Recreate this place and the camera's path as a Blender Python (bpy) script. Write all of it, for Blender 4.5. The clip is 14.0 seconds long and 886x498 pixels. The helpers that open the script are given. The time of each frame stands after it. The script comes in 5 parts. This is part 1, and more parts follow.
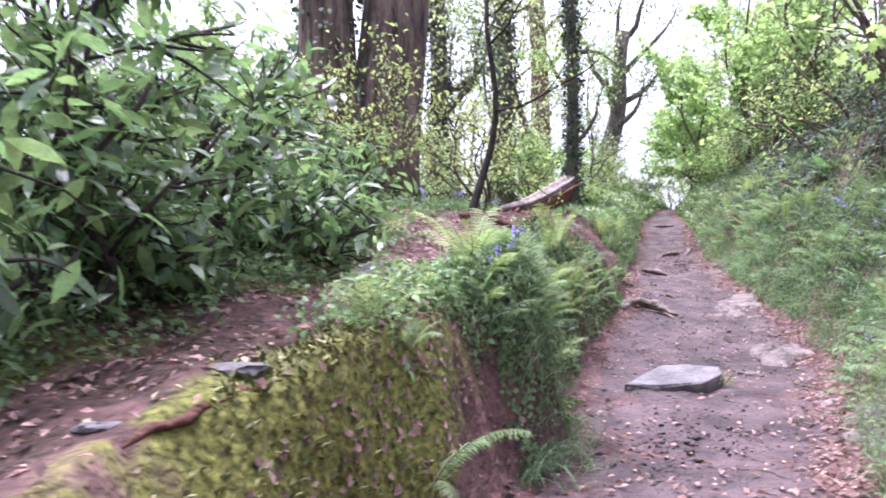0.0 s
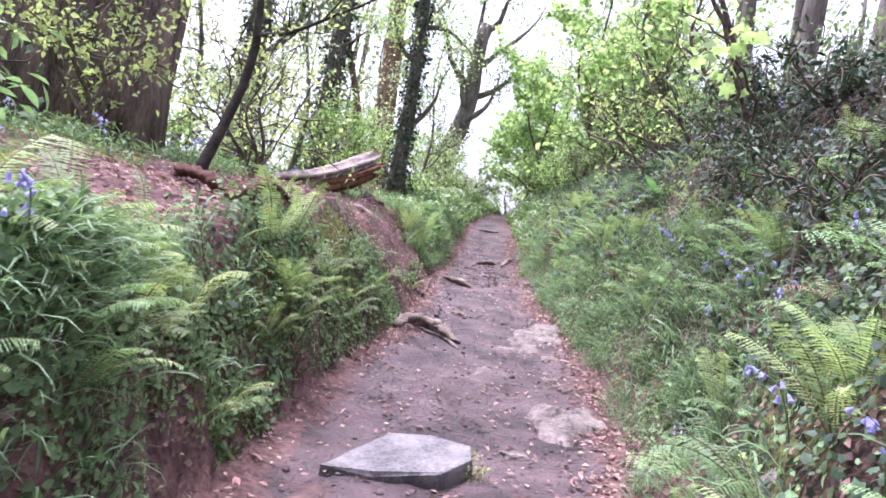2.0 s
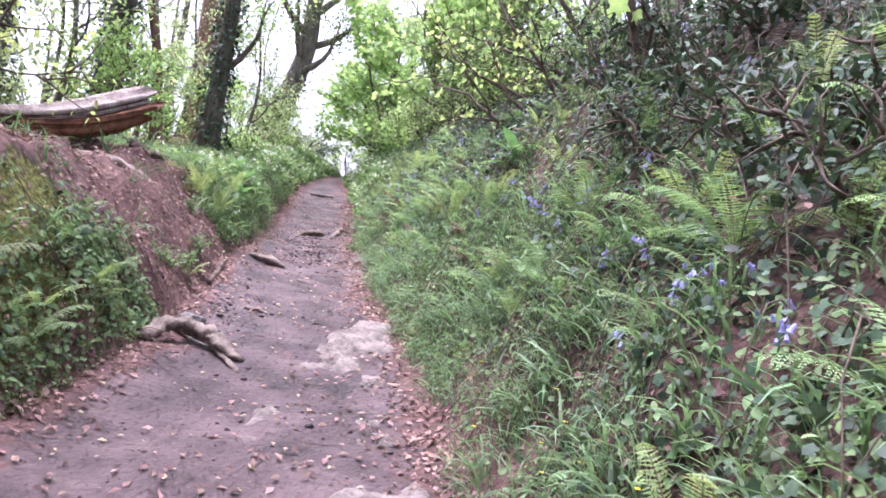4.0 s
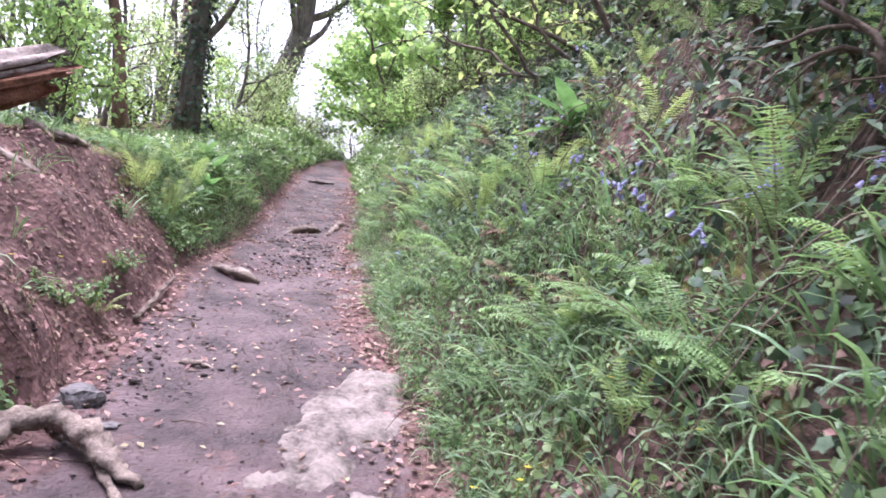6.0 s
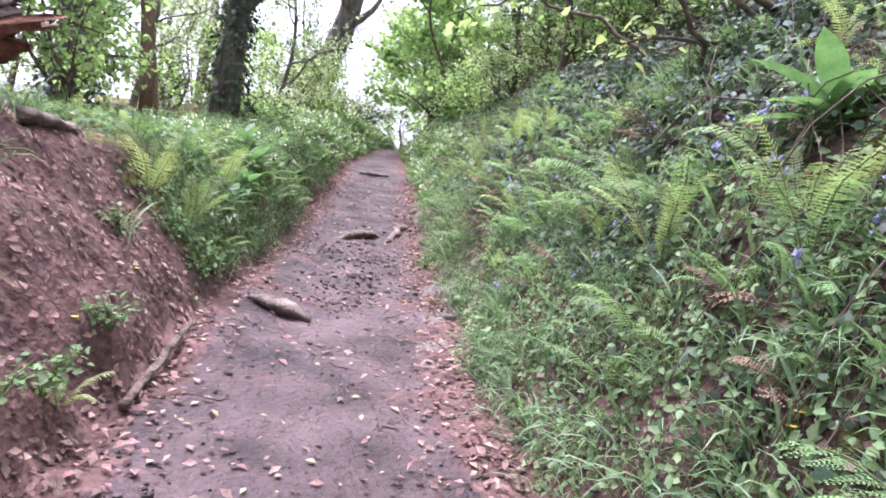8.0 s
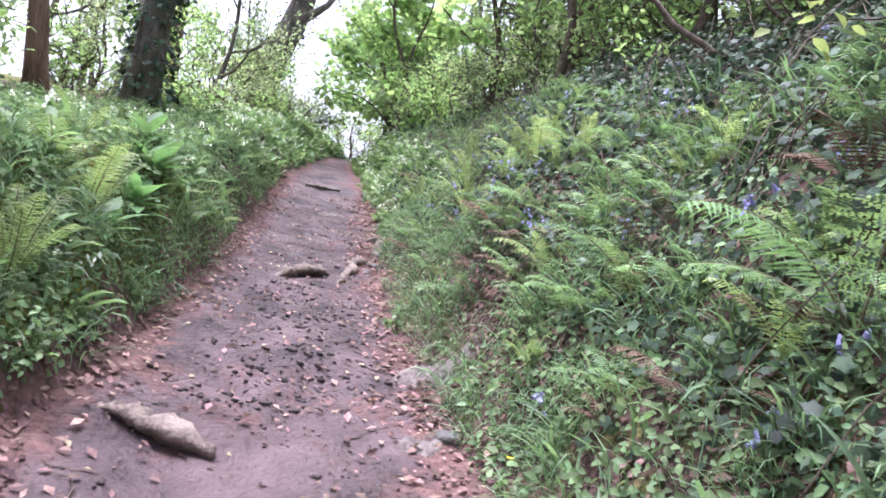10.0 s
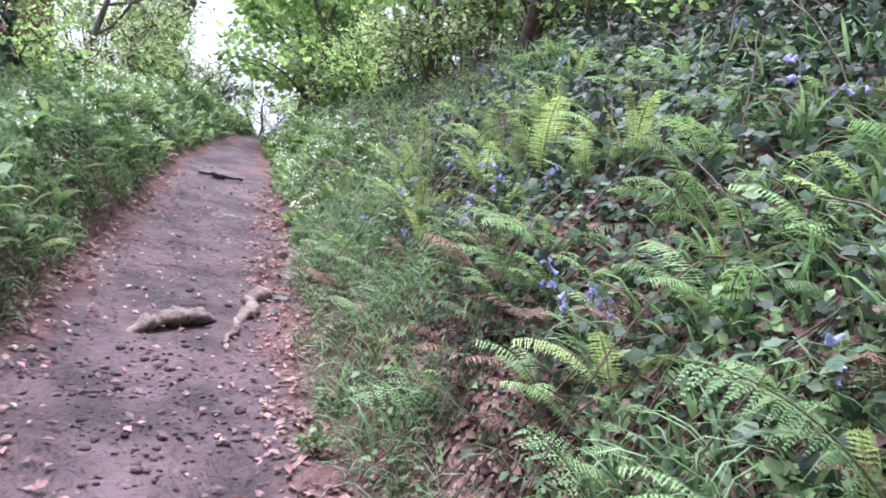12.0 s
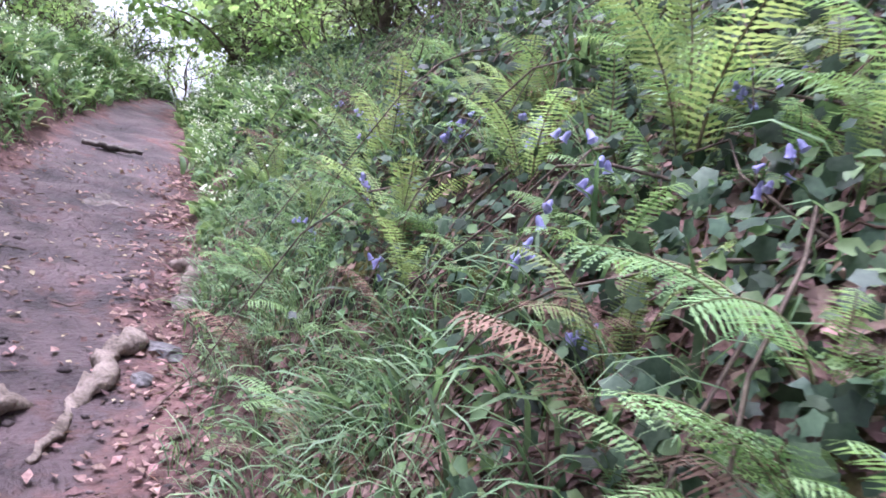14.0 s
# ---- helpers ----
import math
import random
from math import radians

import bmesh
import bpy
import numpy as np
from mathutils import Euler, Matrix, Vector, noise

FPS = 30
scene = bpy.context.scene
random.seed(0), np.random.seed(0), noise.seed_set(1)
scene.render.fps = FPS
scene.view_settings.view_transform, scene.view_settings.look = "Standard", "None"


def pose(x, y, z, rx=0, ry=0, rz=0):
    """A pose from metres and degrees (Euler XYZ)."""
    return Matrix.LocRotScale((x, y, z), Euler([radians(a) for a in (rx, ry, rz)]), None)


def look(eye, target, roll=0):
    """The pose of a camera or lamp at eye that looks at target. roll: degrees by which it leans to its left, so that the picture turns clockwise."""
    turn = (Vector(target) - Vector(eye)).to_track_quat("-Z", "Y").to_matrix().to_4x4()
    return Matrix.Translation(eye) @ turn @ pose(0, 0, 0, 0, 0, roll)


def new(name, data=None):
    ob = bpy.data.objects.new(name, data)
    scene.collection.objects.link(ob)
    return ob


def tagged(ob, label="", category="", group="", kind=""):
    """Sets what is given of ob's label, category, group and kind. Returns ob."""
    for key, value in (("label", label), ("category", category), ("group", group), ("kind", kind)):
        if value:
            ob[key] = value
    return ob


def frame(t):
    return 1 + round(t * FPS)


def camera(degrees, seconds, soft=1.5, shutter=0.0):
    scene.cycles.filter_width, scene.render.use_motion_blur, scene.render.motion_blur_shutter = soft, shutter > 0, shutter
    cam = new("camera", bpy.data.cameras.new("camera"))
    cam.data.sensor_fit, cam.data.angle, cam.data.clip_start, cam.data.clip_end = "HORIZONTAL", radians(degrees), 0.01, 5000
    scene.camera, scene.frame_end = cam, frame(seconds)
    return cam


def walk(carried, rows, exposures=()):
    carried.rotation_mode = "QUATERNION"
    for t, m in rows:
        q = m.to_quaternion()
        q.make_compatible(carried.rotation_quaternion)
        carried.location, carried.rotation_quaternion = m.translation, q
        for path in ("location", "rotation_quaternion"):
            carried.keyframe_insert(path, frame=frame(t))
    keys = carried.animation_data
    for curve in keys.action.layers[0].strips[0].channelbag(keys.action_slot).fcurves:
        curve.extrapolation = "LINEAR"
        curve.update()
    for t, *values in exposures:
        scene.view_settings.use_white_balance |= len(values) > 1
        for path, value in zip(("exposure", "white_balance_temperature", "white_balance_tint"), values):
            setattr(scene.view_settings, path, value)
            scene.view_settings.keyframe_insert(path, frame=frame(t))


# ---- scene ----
cam = camera(61.8, 14.0, 1.7, 0.15)
PATH = [
    (0, (0.045, 0.168, 1.586), (0.039, 2.167, 1.663), -0.4),
    (0.5, (0.322, 0.803, 1.671), (0.618, 2.781, 1.704), 6.1),
    (1, (0.722, 1.419, 1.756), (1.101, 3.379, 1.888), 5.7),
    (1.5, (1.02, 2.002, 1.763), (1.394, 3.966, 1.836), 5.6),
    (2, (1.253, 2.55, 1.796), (1.666, 4.506, 1.857), 8.2),
    (2.5, (1.521, 3.118, 1.899), (1.93, 5.068, 2.08), 7.4),
    (3, (1.696, 3.733, 1.933), (2.078, 5.687, 2.122), 10.6),
    (3.5, (2.003, 4.331, 1.902), (2.701, 6.201, 2.033), 9.6),
    (3.7, (2.115, 4.55, 1.962), (2.899, 6.389, 2.02), 8.9),
    (5.8, (3.098, 6.937, 2.194), (3.909, 8.764, 2.144), 5.7),
    (6, (3.148, 7.173, 2.276), (3.931, 9.013, 2.241), 6.2),
    (6.5, (3.319, 7.685, 2.249), (4.064, 9.54, 2.207), 6.9),
    (7, (3.43, 8.222, 2.411), (4.135, 10.093, 2.408), 5.3),
    (7.5, (3.32, 8.775, 2.485), (3.902, 10.688, 2.541), 7.5),
    (8, (3.371, 9.316, 2.485), (4.063, 11.191, 2.405), 7.5),
    (8.5, (3.465, 9.868, 2.575), (4.259, 11.7, 2.452), 6.4),
    (8.7, (3.474, 10.146, 2.573), (4.25, 11.986, 2.473), 7.3),
    (10.8, (4.182, 12.535, 2.812), (5.045, 14.338, 2.809), 11.5),
    (11, (4.261, 12.778, 2.852), (5.096, 14.595, 2.827), 10.5),
    (11.5, (4.426, 13.326, 2.911), (5.259, 15.141, 2.814), 9.3),
    (12, (4.587, 13.824, 3.035), (5.625, 15.533, 2.987), 10.7),
    (12.5, (4.863, 14.311, 3.043), (5.953, 15.987, 2.996), 11.5),
    (13, (5.112, 14.764, 3.095), (6.237, 16.417, 3.051), 9.7),
    (13.5, (5.274, 15.261, 3.2), (6.442, 16.884, 3.151), 12.5),
    (14, (5.496, 15.812, 3.155), (6.675, 17.426, 3.082), 11.6),
]
walk(cam, [(t, look(eye, target, roll)) for t, eye, target, roll in PATH], [(0.0, 1.93, 5650, 32), (7.0, 1.95, 5750, 29), (11.0, 1.88, 5550, 27), (14.0, 1.8, 5450, 31)])
SKY, SUN = 0.15, 1.5

# ---- light ----
world = bpy.data.worlds.new("overcast_sky")
scene.world = world
world.use_nodes = True
wn, wl = world.node_tree.nodes, world.node_tree.links
wn.clear()
sky = wn.new("ShaderNodeTexSky")
sky.sky_type, sky.sun_disc = "NISHITA", False
sky.sun_elevation, sky.sun_rotation = radians(71), radians(-20)
sky.altitude, sky.air_density, sky.dust_density, sky.ozone_density = 0, 1.0, 6.0, 1.0
grey = wn.new("ShaderNodeRGBToBW")
veil = wn.new("ShaderNodeMixRGB")
veil.inputs[0].default_value = 0.72
background = wn.new("ShaderNodeBackground")
background.inputs[1].default_value = SKY
world_out = wn.new("ShaderNodeOutputWorld")
wl.new(sky.outputs[0], grey.inputs[0])
wl.new(sky.outputs[0], veil.inputs[1])
wl.new(grey.outputs[0], veil.inputs[2])
wl.new(veil.outputs[0], background.inputs[0])
wl.new(background.outputs[0], world_out.inputs[0])

sun = new("sun", bpy.data.lights.new("sun", "SUN"))
sun.data.energy, sun.data.angle, sun.data.color = SUN, radians(25), (1.0, 0.98, 0.95)
sun.matrix_world = look((-4, 14, 24), (3, 10, 0))

rng = np.random.default_rng(7)


# ---- materials ----
def material(name, dark, light, scale=6.0, rough=0.7, bump=0.3, bump_scale=40.0, vary="", through_light=0.0, spec=0.3, grain=1.0, amount=0.25, depth=0.02):
    """Two colours mixed by noise at two scales. vary: 'island' or 'object' shifts the colour piece by piece."""
    m = bpy.data.materials.new(name)
    m.use_nodes = True
    n, l = m.node_tree.nodes, m.node_tree.links
    bsdf = n["Principled BSDF"]
    bsdf.inputs["Roughness"].default_value = rough
    bsdf.inputs["Specular IOR Level"].default_value = spec
    co = n.new("ShaderNodeMapping")
    co.inputs["Scale"].default_value = (1, 1, grain)
    l.new(n.new("ShaderNodeTexCoord").outputs["Object"], co.inputs[0])
    broad, fine = n.new("ShaderNodeTexNoise"), n.new("ShaderNodeTexNoise")
    broad.inputs["Scale"].default_value, broad.inputs["Detail"].default_value = scale, 5
    fine.inputs["Scale"].default_value, fine.inputs["Detail"].default_value = scale * 7, 4
    for t in (broad, fine):
        l.new(co.outputs[0], t.inputs["Vector"])
    add = n.new("ShaderNodeMath")
    add.operation = "MULTIPLY_ADD"
    l.new(fine.outputs[0], add.inputs[0])
    add.inputs[1].default_value = 0.6
    l.new(broad.outputs[0], add.inputs[2])
    ramp = n.new("ShaderNodeMapRange")
    ramp.inputs[1].default_value, ramp.inputs[2].default_value = 0.6, 1.05
    l.new(add.outputs[0], ramp.inputs[0])
    mix = n.new("ShaderNodeMixRGB")
    mix.inputs[1].default_value, mix.inputs[2].default_value = (*dark, 1), (*light, 1)
    l.new(ramp.outputs[0], mix.inputs[0])
    colour = mix.outputs[0]
    if vary:
        if vary == "island":
            seed = n.new("ShaderNodeNewGeometry").outputs["Random Per Island"]
        else:
            seed = n.new("ShaderNodeObjectInfo").outputs["Random"]
        hsv = n.new("ShaderNodeHueSaturation")
        hue = n.new("ShaderNodeMapRange")
        hue.inputs[3].default_value, hue.inputs[4].default_value = 0.5 - 0.10 * amount, 0.5 + 0.06 * amount
        val = n.new("ShaderNodeMapRange")
        val.inputs[3].default_value, val.inputs[4].default_value = 1 - 2 * amount, 1 + 2 * amount
        wob = n.new("ShaderNodeMath")
        wob.operation = "FRACT"
        mul = n.new("ShaderNodeMath")
        mul.operation = "MULTIPLY"
        mul.inputs[1].default_value = 7.31
        l.new(seed, mul.inputs[0])
        l.new(mul.outputs[0], wob.inputs[0])
        l.new(seed, val.inputs[0])
        l.new(wob.outputs[0], hue.inputs[0])
        hsv.inputs["Saturation"].default_value = 0.74
        l.new(hue.outputs[0], hsv.inputs["Hue"])
        l.new(val.outputs[0], hsv.inputs["Value"])
        l.new(colour, hsv.inputs["Color"])
        colour = hsv.outputs[0]
    l.new(colour, bsdf.inputs["Base Color"])
    if bump:
        b = n.new("ShaderNodeBump")
        b.inputs["Strength"].default_value, b.inputs["Distance"].default_value = bump, depth
        bt = n.new("ShaderNodeTexNoise")
        bt.inputs["Scale"].default_value, bt.inputs["Detail"].default_value = bump_scale, 6
        l.new(co.outputs[0], bt.inputs["Vector"])
        l.new(bt.outputs[0], b.inputs["Height"])
        l.new(b.outputs[0], bsdf.inputs["Normal"])
    if through_light:
        tr = n.new("ShaderNodeBsdfTranslucent")
        warm = n.new("ShaderNodeMixRGB")
        warm.blend_type, warm.inputs[0].default_value = "MULTIPLY", 1.0
        warm.inputs[2].default_value = (1.3, 1.35, 0.92, 1)
        l.new(colour, warm.inputs[1])
        l.new(warm.outputs[0], tr.inputs[0])
        ms = n.new("ShaderNodeMixShader")
        ms.inputs[0].default_value = through_light
        l.new(bsdf.outputs[0], ms.inputs[1])
        l.new(tr.outputs[0], ms.inputs[2])
        l.new(ms.outputs[0], n["Material Output"].inputs[0])
    return m


def ground_material(name, base, wet):
    """Earth with grit, broken by the moss, mud, humus and painted shade that the land's own marks give."""
    m = material(name, *base, scale=3.0, rough=0.85, bump=1.0, bump_scale=24.0, depth=0.035)
    n, l = m.node_tree.nodes, m.node_tree.links
    bsdf = n["Principled BSDF"]
    first = bsdf.inputs["Base Color"].links[0].from_socket
    last = first
    co = n.new("ShaderNodeTexCoord")
    for key, colours, edge in (("mud", wet, 9.0), ("humus_and_shade", ((0.018, 0.012, 0.009), (0.085, 0.05, 0.036)), 5.0), ("moss", ((0.055, 0.06, 0.016), (0.22, 0.22, 0.05)), 6.0)):
        at = n.new("ShaderNodeAttribute")
        at.attribute_name = key
        tex = n.new("ShaderNodeTexNoise")
        tex.inputs["Scale"].default_value, tex.inputs["Detail"].default_value = edge, 6
        l.new(co.outputs["Object"], tex.inputs["Vector"])
        add = n.new("ShaderNodeMath")
        add.operation = "MULTIPLY_ADD"
        l.new(tex.outputs[0], add.inputs[0])
        add.inputs[1].default_value = 1.3
        l.new(at.outputs["Fac"], add.inputs[2])
        rng_node = n.new("ShaderNodeMapRange")
        rng_node.inputs[1].default_value, rng_node.inputs[2].default_value = 0.95, 1.3
        l.new(add.outputs[0], rng_node.inputs[0])
        tint = n.new("ShaderNodeTexNoise")
        tint.inputs["Scale"].default_value, tint.inputs["Detail"].default_value = (2.2, 9) if key == "mud" else (30, 5)
        l.new(co.outputs["Object"], tint.inputs["Vector"])
        col = n.new("ShaderNodeMixRGB")
        col.inputs[1].default_value, col.inputs[2].default_value = (*colours[0], 1), (*colours[1], 1)
        stretch = n.new("ShaderNodeMapRange")
        stretch.inputs[1].default_value, stretch.inputs[2].default_value = 0.34, 0.66
        l.new(tint.outputs[0], stretch.inputs[0])
        l.new(stretch.outputs[0], col.inputs[0])
        mix = n.new("ShaderNodeMixRGB")
        l.new(rng_node.outputs[0], mix.inputs[0])
        l.new(last, mix.inputs[1])
        l.new(col.outputs[0], mix.inputs[2])
        last = mix.outputs[0]
        if key == "mud":
            gloss = n.new("ShaderNodeMapRange")
            gloss.inputs[3].default_value, gloss.inputs[4].default_value = 0.9, 0.62
            l.new(rng_node.outputs[0], gloss.inputs[0])
            l.new(gloss.outputs[0], bsdf.inputs["Roughness"])
    l.new(last, bsdf.inputs["Base Color"])
    return m


M_SOIL = ground_material("soil", ((0.065, 0.034, 0.031), (0.215, 0.122, 0.108)), ((0.034, 0.022, 0.023), (0.128, 0.086, 0.087)))
M_ROCK = material("grey_stone", (0.075, 0.07, 0.07), (0.235, 0.215, 0.212), 6, 0.75, 0.9, 20)
M_PALE = material("pale_bedrock", (0.08, 0.063, 0.057), (0.29, 0.24, 0.215), 5, 0.85, 1.0, 14, depth=.03)
M_MOSS = material("moss", (0.09, 0.11, 0.02), (0.28, 0.29, 0.06), 7, 0.95, 0.6, 60, "island", amount=0.25)
M_BARK = material("brown_bark", (0.04, 0.03, 0.026), (0.26, 0.19, 0.155), 7, 0.9, 1.0, 16, grain=.14, depth=.06)
M_GREYBARK = material("grey_bark", (0.07, 0.062, 0.052), (0.26, 0.225, 0.195), 7, 0.9, 0.9, 20, grain=.2, depth=.03)
M_DARKBARK = material("dark_bark", (0.02, 0.017, 0.014), (0.075, 0.06, 0.048), 6, 0.85, 0.7, 30)
M_REDBARK = material("reddish_bark", (0.10, 0.058, 0.042), (0.30, 0.19, 0.14), 7, 0.9, 0.9, 16, grain=.2, depth=.03)
M_DEADWOOD = material("weathered_wood", (0.15, 0.11, 0.095), (0.44, 0.37, 0.33), 7, 0.85, 0.9, 24)
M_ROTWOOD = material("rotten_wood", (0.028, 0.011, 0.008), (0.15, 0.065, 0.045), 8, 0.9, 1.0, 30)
M_ROOT = material("root_bark", (0.10, 0.075, 0.06), (0.34, 0.27, 0.225), 9, 0.85, 1.0, 26)
M_LITTER = material("dead_leaf", (0.145, 0.066, 0.047), (0.36, 0.20, 0.15), 12, 0.8, 0.2, 60, "island", 0.15, amount=0.34)
M_STALK = material("fern_stalk", (0.11, 0.085, 0.03), (0.22, 0.20, 0.07), 20, 0.7, 0, vary="object")
M_FERN = material("fern_green", (0.11, 0.24, 0.055), (0.21, 0.38, 0.10), 5, 0.55, 0, vary="object", through_light=0.35, amount=0.2)
M_YFERN = material("young_fern_green", (0.19, 0.30, 0.06), (0.34, 0.47, 0.12), 5, 0.55, 0, vary="object", through_light=0.4, amount=0.18)
M_DFERN = material("dead_fern_brown", (0.10, 0.042, 0.02), (0.24, 0.12, 0.06), 7, 0.85, 0, vary="object", amount=0.2)
M_STRAP = material("strap_leaf_green", (0.08, 0.18, 0.06), (0.17, 0.31, 0.12), 8, 0.45, 0, vary="island", through_light=0.35, spec=0.4, amount=0.26)
M_IVY = material("ivy_green", (0.024, 0.062, 0.028), (0.075, 0.135, 0.066), 12, 0.5, 0, vary="island", through_light=0.12, spec=0.25, amount=0.36)
M_HERB = material("herb_green", (0.10, 0.21, 0.055), (0.20, 0.34, 0.10), 9, 0.5, 0, vary="island", through_light=0.35, amount=0.26)
M_BROAD = material("broad_leaf_green", (0.07, 0.20, 0.04), (0.14, 0.34, 0.08), 9, 0.45, 0, vary="object", through_light=0.35, amount=0.2)
M_LAUREL = material("evergreen_leaf", (0.08, 0.18, 0.06), (0.18, 0.32, 0.11), 9, 0.25, 0, vary="island", through_light=0.45, spec=0.6, amount=0.28)
M_SPRING = material("spring_leaf", (0.20, 0.36, 0.09), (0.34, 0.52, 0.15), 6, 0.5, 0, vary="island", through_light=0.6, amount=0.2)
M_LIME = material("lime_leaf", (0.28, 0.37, 0.09), (0.42, 0.52, 0.15), 6, 0.5, 0, vary="island", through_light=0.55, amount=0.18)
M_CANOPY = material("canopy_leaf", (0.10, 0.18, 0.06), (0.20, 0.31, 0.11), 6, 0.5, 0, vary="island", through_light=0.45, amount=0.26)
M_LEAFHAZE = material("pale_spring_leaf", (0.22, 0.30, 0.14), (0.36, 0.45, 0.24), 6, 0.5, 0, vary="island", through_light=0.6, amount=0.2)
M_TWIG = material("twig", (0.05, 0.035, 0.027), (0.19, 0.145, 0.11), 15, 0.85, 0.3, 40)
M_BELL = material("bluebell_violet", (0.16, 0.14, 0.50), (0.30, 0.27, 0.68), 30, 0.5, 0, vary="object", through_light=0.3, amount=0.12)
M_STEM = material("green_stem", (0.06, 0.12, 0.03), (0.11, 0.19, 0.05), 15, 0.5, 0)
M_WHITE = material("white_petal", (0.70, 0.72, 0.66), (0.85, 0.85, 0.82), 20, 0.6, 0, through_light=0.3)
M_YELLOW = material("yellow_petal", (0.62, 0.50, 0.03), (0.80, 0.66, 0.06), 20, 0.5, 0)
M_STRAW = material("dry_straw", (0.30, 0.24, 0.14), (0.50, 0.42, 0.28), 10, 0.8, 0)
M_GRIT = material("earth_crumb", (0.03, 0.02, 0.018), (0.11, 0.08, 0.07), 15, 0.9, 0, vary="island", amount=0.3)
M_CLOD = material("wet_mud", (0.022, 0.014, 0.014), (0.13, 0.088, 0.083), 12, 0.8, 0.4, 60, "island", amount=0.3)
M_HEART = material("red_brown_heartwood", (0.10, 0.04, 0.025), (0.30, 0.14, 0.085), 9, 0.85, 0.9, 30)


# the lie of the land: stations along the way, and the cross-section at each
ST_Y = np.array([-8, -3, 0, 2, 4.4, 6.5, 8.5, 10.5, 12.5, 14, 15.5, 17, 18.8, 20.5, 22.5, 26, 28, 32, 45])
ST_Z = np.array([-.7, -.25, .02, .2, .40, .59, .83, 1.05, 1.34, 1.57, 1.76, 1.93, 2.12, 2.45, 2.85, 3.55, 3.98, 4.5, 4.3])
ST_L = np.array([-3.6, -2.0, -1.0, -.55, .15, 1.05, 1.65, 2.45, 3.05, 3.4, 3.85, 4.3, 4.8, 5.25, 5.9, 6.95, 7.85, 9.5, 15])
ST_R = np.array([-1.6, -.2, .95, 1.6, 2.45, 3.45, 4.2, 4.75, 5.08, 5.4, 5.78, 6.15, 6.55, 7.05, 7.65, 8.4, 8.8, 10.3, 16])
ST_H = np.array([.85, .85, .85, .84, .95, 1.08, 1.35, 1.36, 1.22, 1.12, 1.0, .9, .82, .78, .72, .65, .6, .5, .3])
ST_W = np.array([.8, .7, .5, .35, .25, .4, .55, .8, 1.1, 1.15, .75, .45, .45, .45, .5, .6, .8, 1, 2])
RB_U = np.array([0, .12, .3, .55, .8, 1.2, 1.6, 2.5, 4, 8, 20, 60, 200])
RB_H = np.array([0, .13, .42, .84, 1.22, 1.78, 2.25, 2.95, 3.6, 4.4, 4.9, 4.4, 2.0])


# mud churned by feet: places and reach
CHURNED = ((1.35, 5.1, .5), (1.8, 5.45, .35), (5.38, 17.1, .45), (5.1, 16.1, .4), (4.75, 15.6, .4), (5.4, 18.0, .4), (3.1, 12.0, .5))


def smooth(y, values):
    y = np.asarray(y, float)
    return sum(np.interp(y + d, ST_Y, values) for d in (-.7, -.35, 0, .35, .7)) / 5


def wave(x, y, size, seed):
    """Smooth noise about 0, of lumps of that size in metres."""
    x, y = np.broadcast_arrays(np.asarray(x, float), np.asarray(y, float))
    out = 0
    for k, gain in ((1.0, .7), (2.13, .42)):
        u, v = x * k / size + 17.3 * seed, y * k / size + 9.1 * seed
        i, j = np.floor(u), np.floor(v)
        fu, fv = u - i, v - j
        fu, fv = fu * fu * (3 - 2 * fu), fv * fv * (3 - 2 * fv)

        def corner(p, q):
            h = np.sin(p * 127.1 + q * 311.7 + seed * 74.7) * 43758.5453
            return 2 * (h - np.floor(h)) - 1

        low = corner(i, j) * (1 - fu) + corner(i + 1, j) * fu
        high = corner(i, j + 1) * (1 - fu) + corner(i + 1, j + 1) * fu
        out = out + gain * (low * (1 - fv) + high * fv)
    return out


def offsets(x, y):
    """Metres beyond the way's left and right edges (minus: inside)."""
    knoll = .34 * np.exp(-((y - 5.2) / .6) ** 2) + .24 * np.exp(-((y - 4.0) / .8) ** 2) + .05 * wave(x * 0, y, .3, 7)
    return smooth(y, ST_L) + knoll + .07 * wave(x * 0, y, .9, 3) - x, x - smooth(y, ST_R) - .08 * wave(x * 0, y, 1.1, 5)


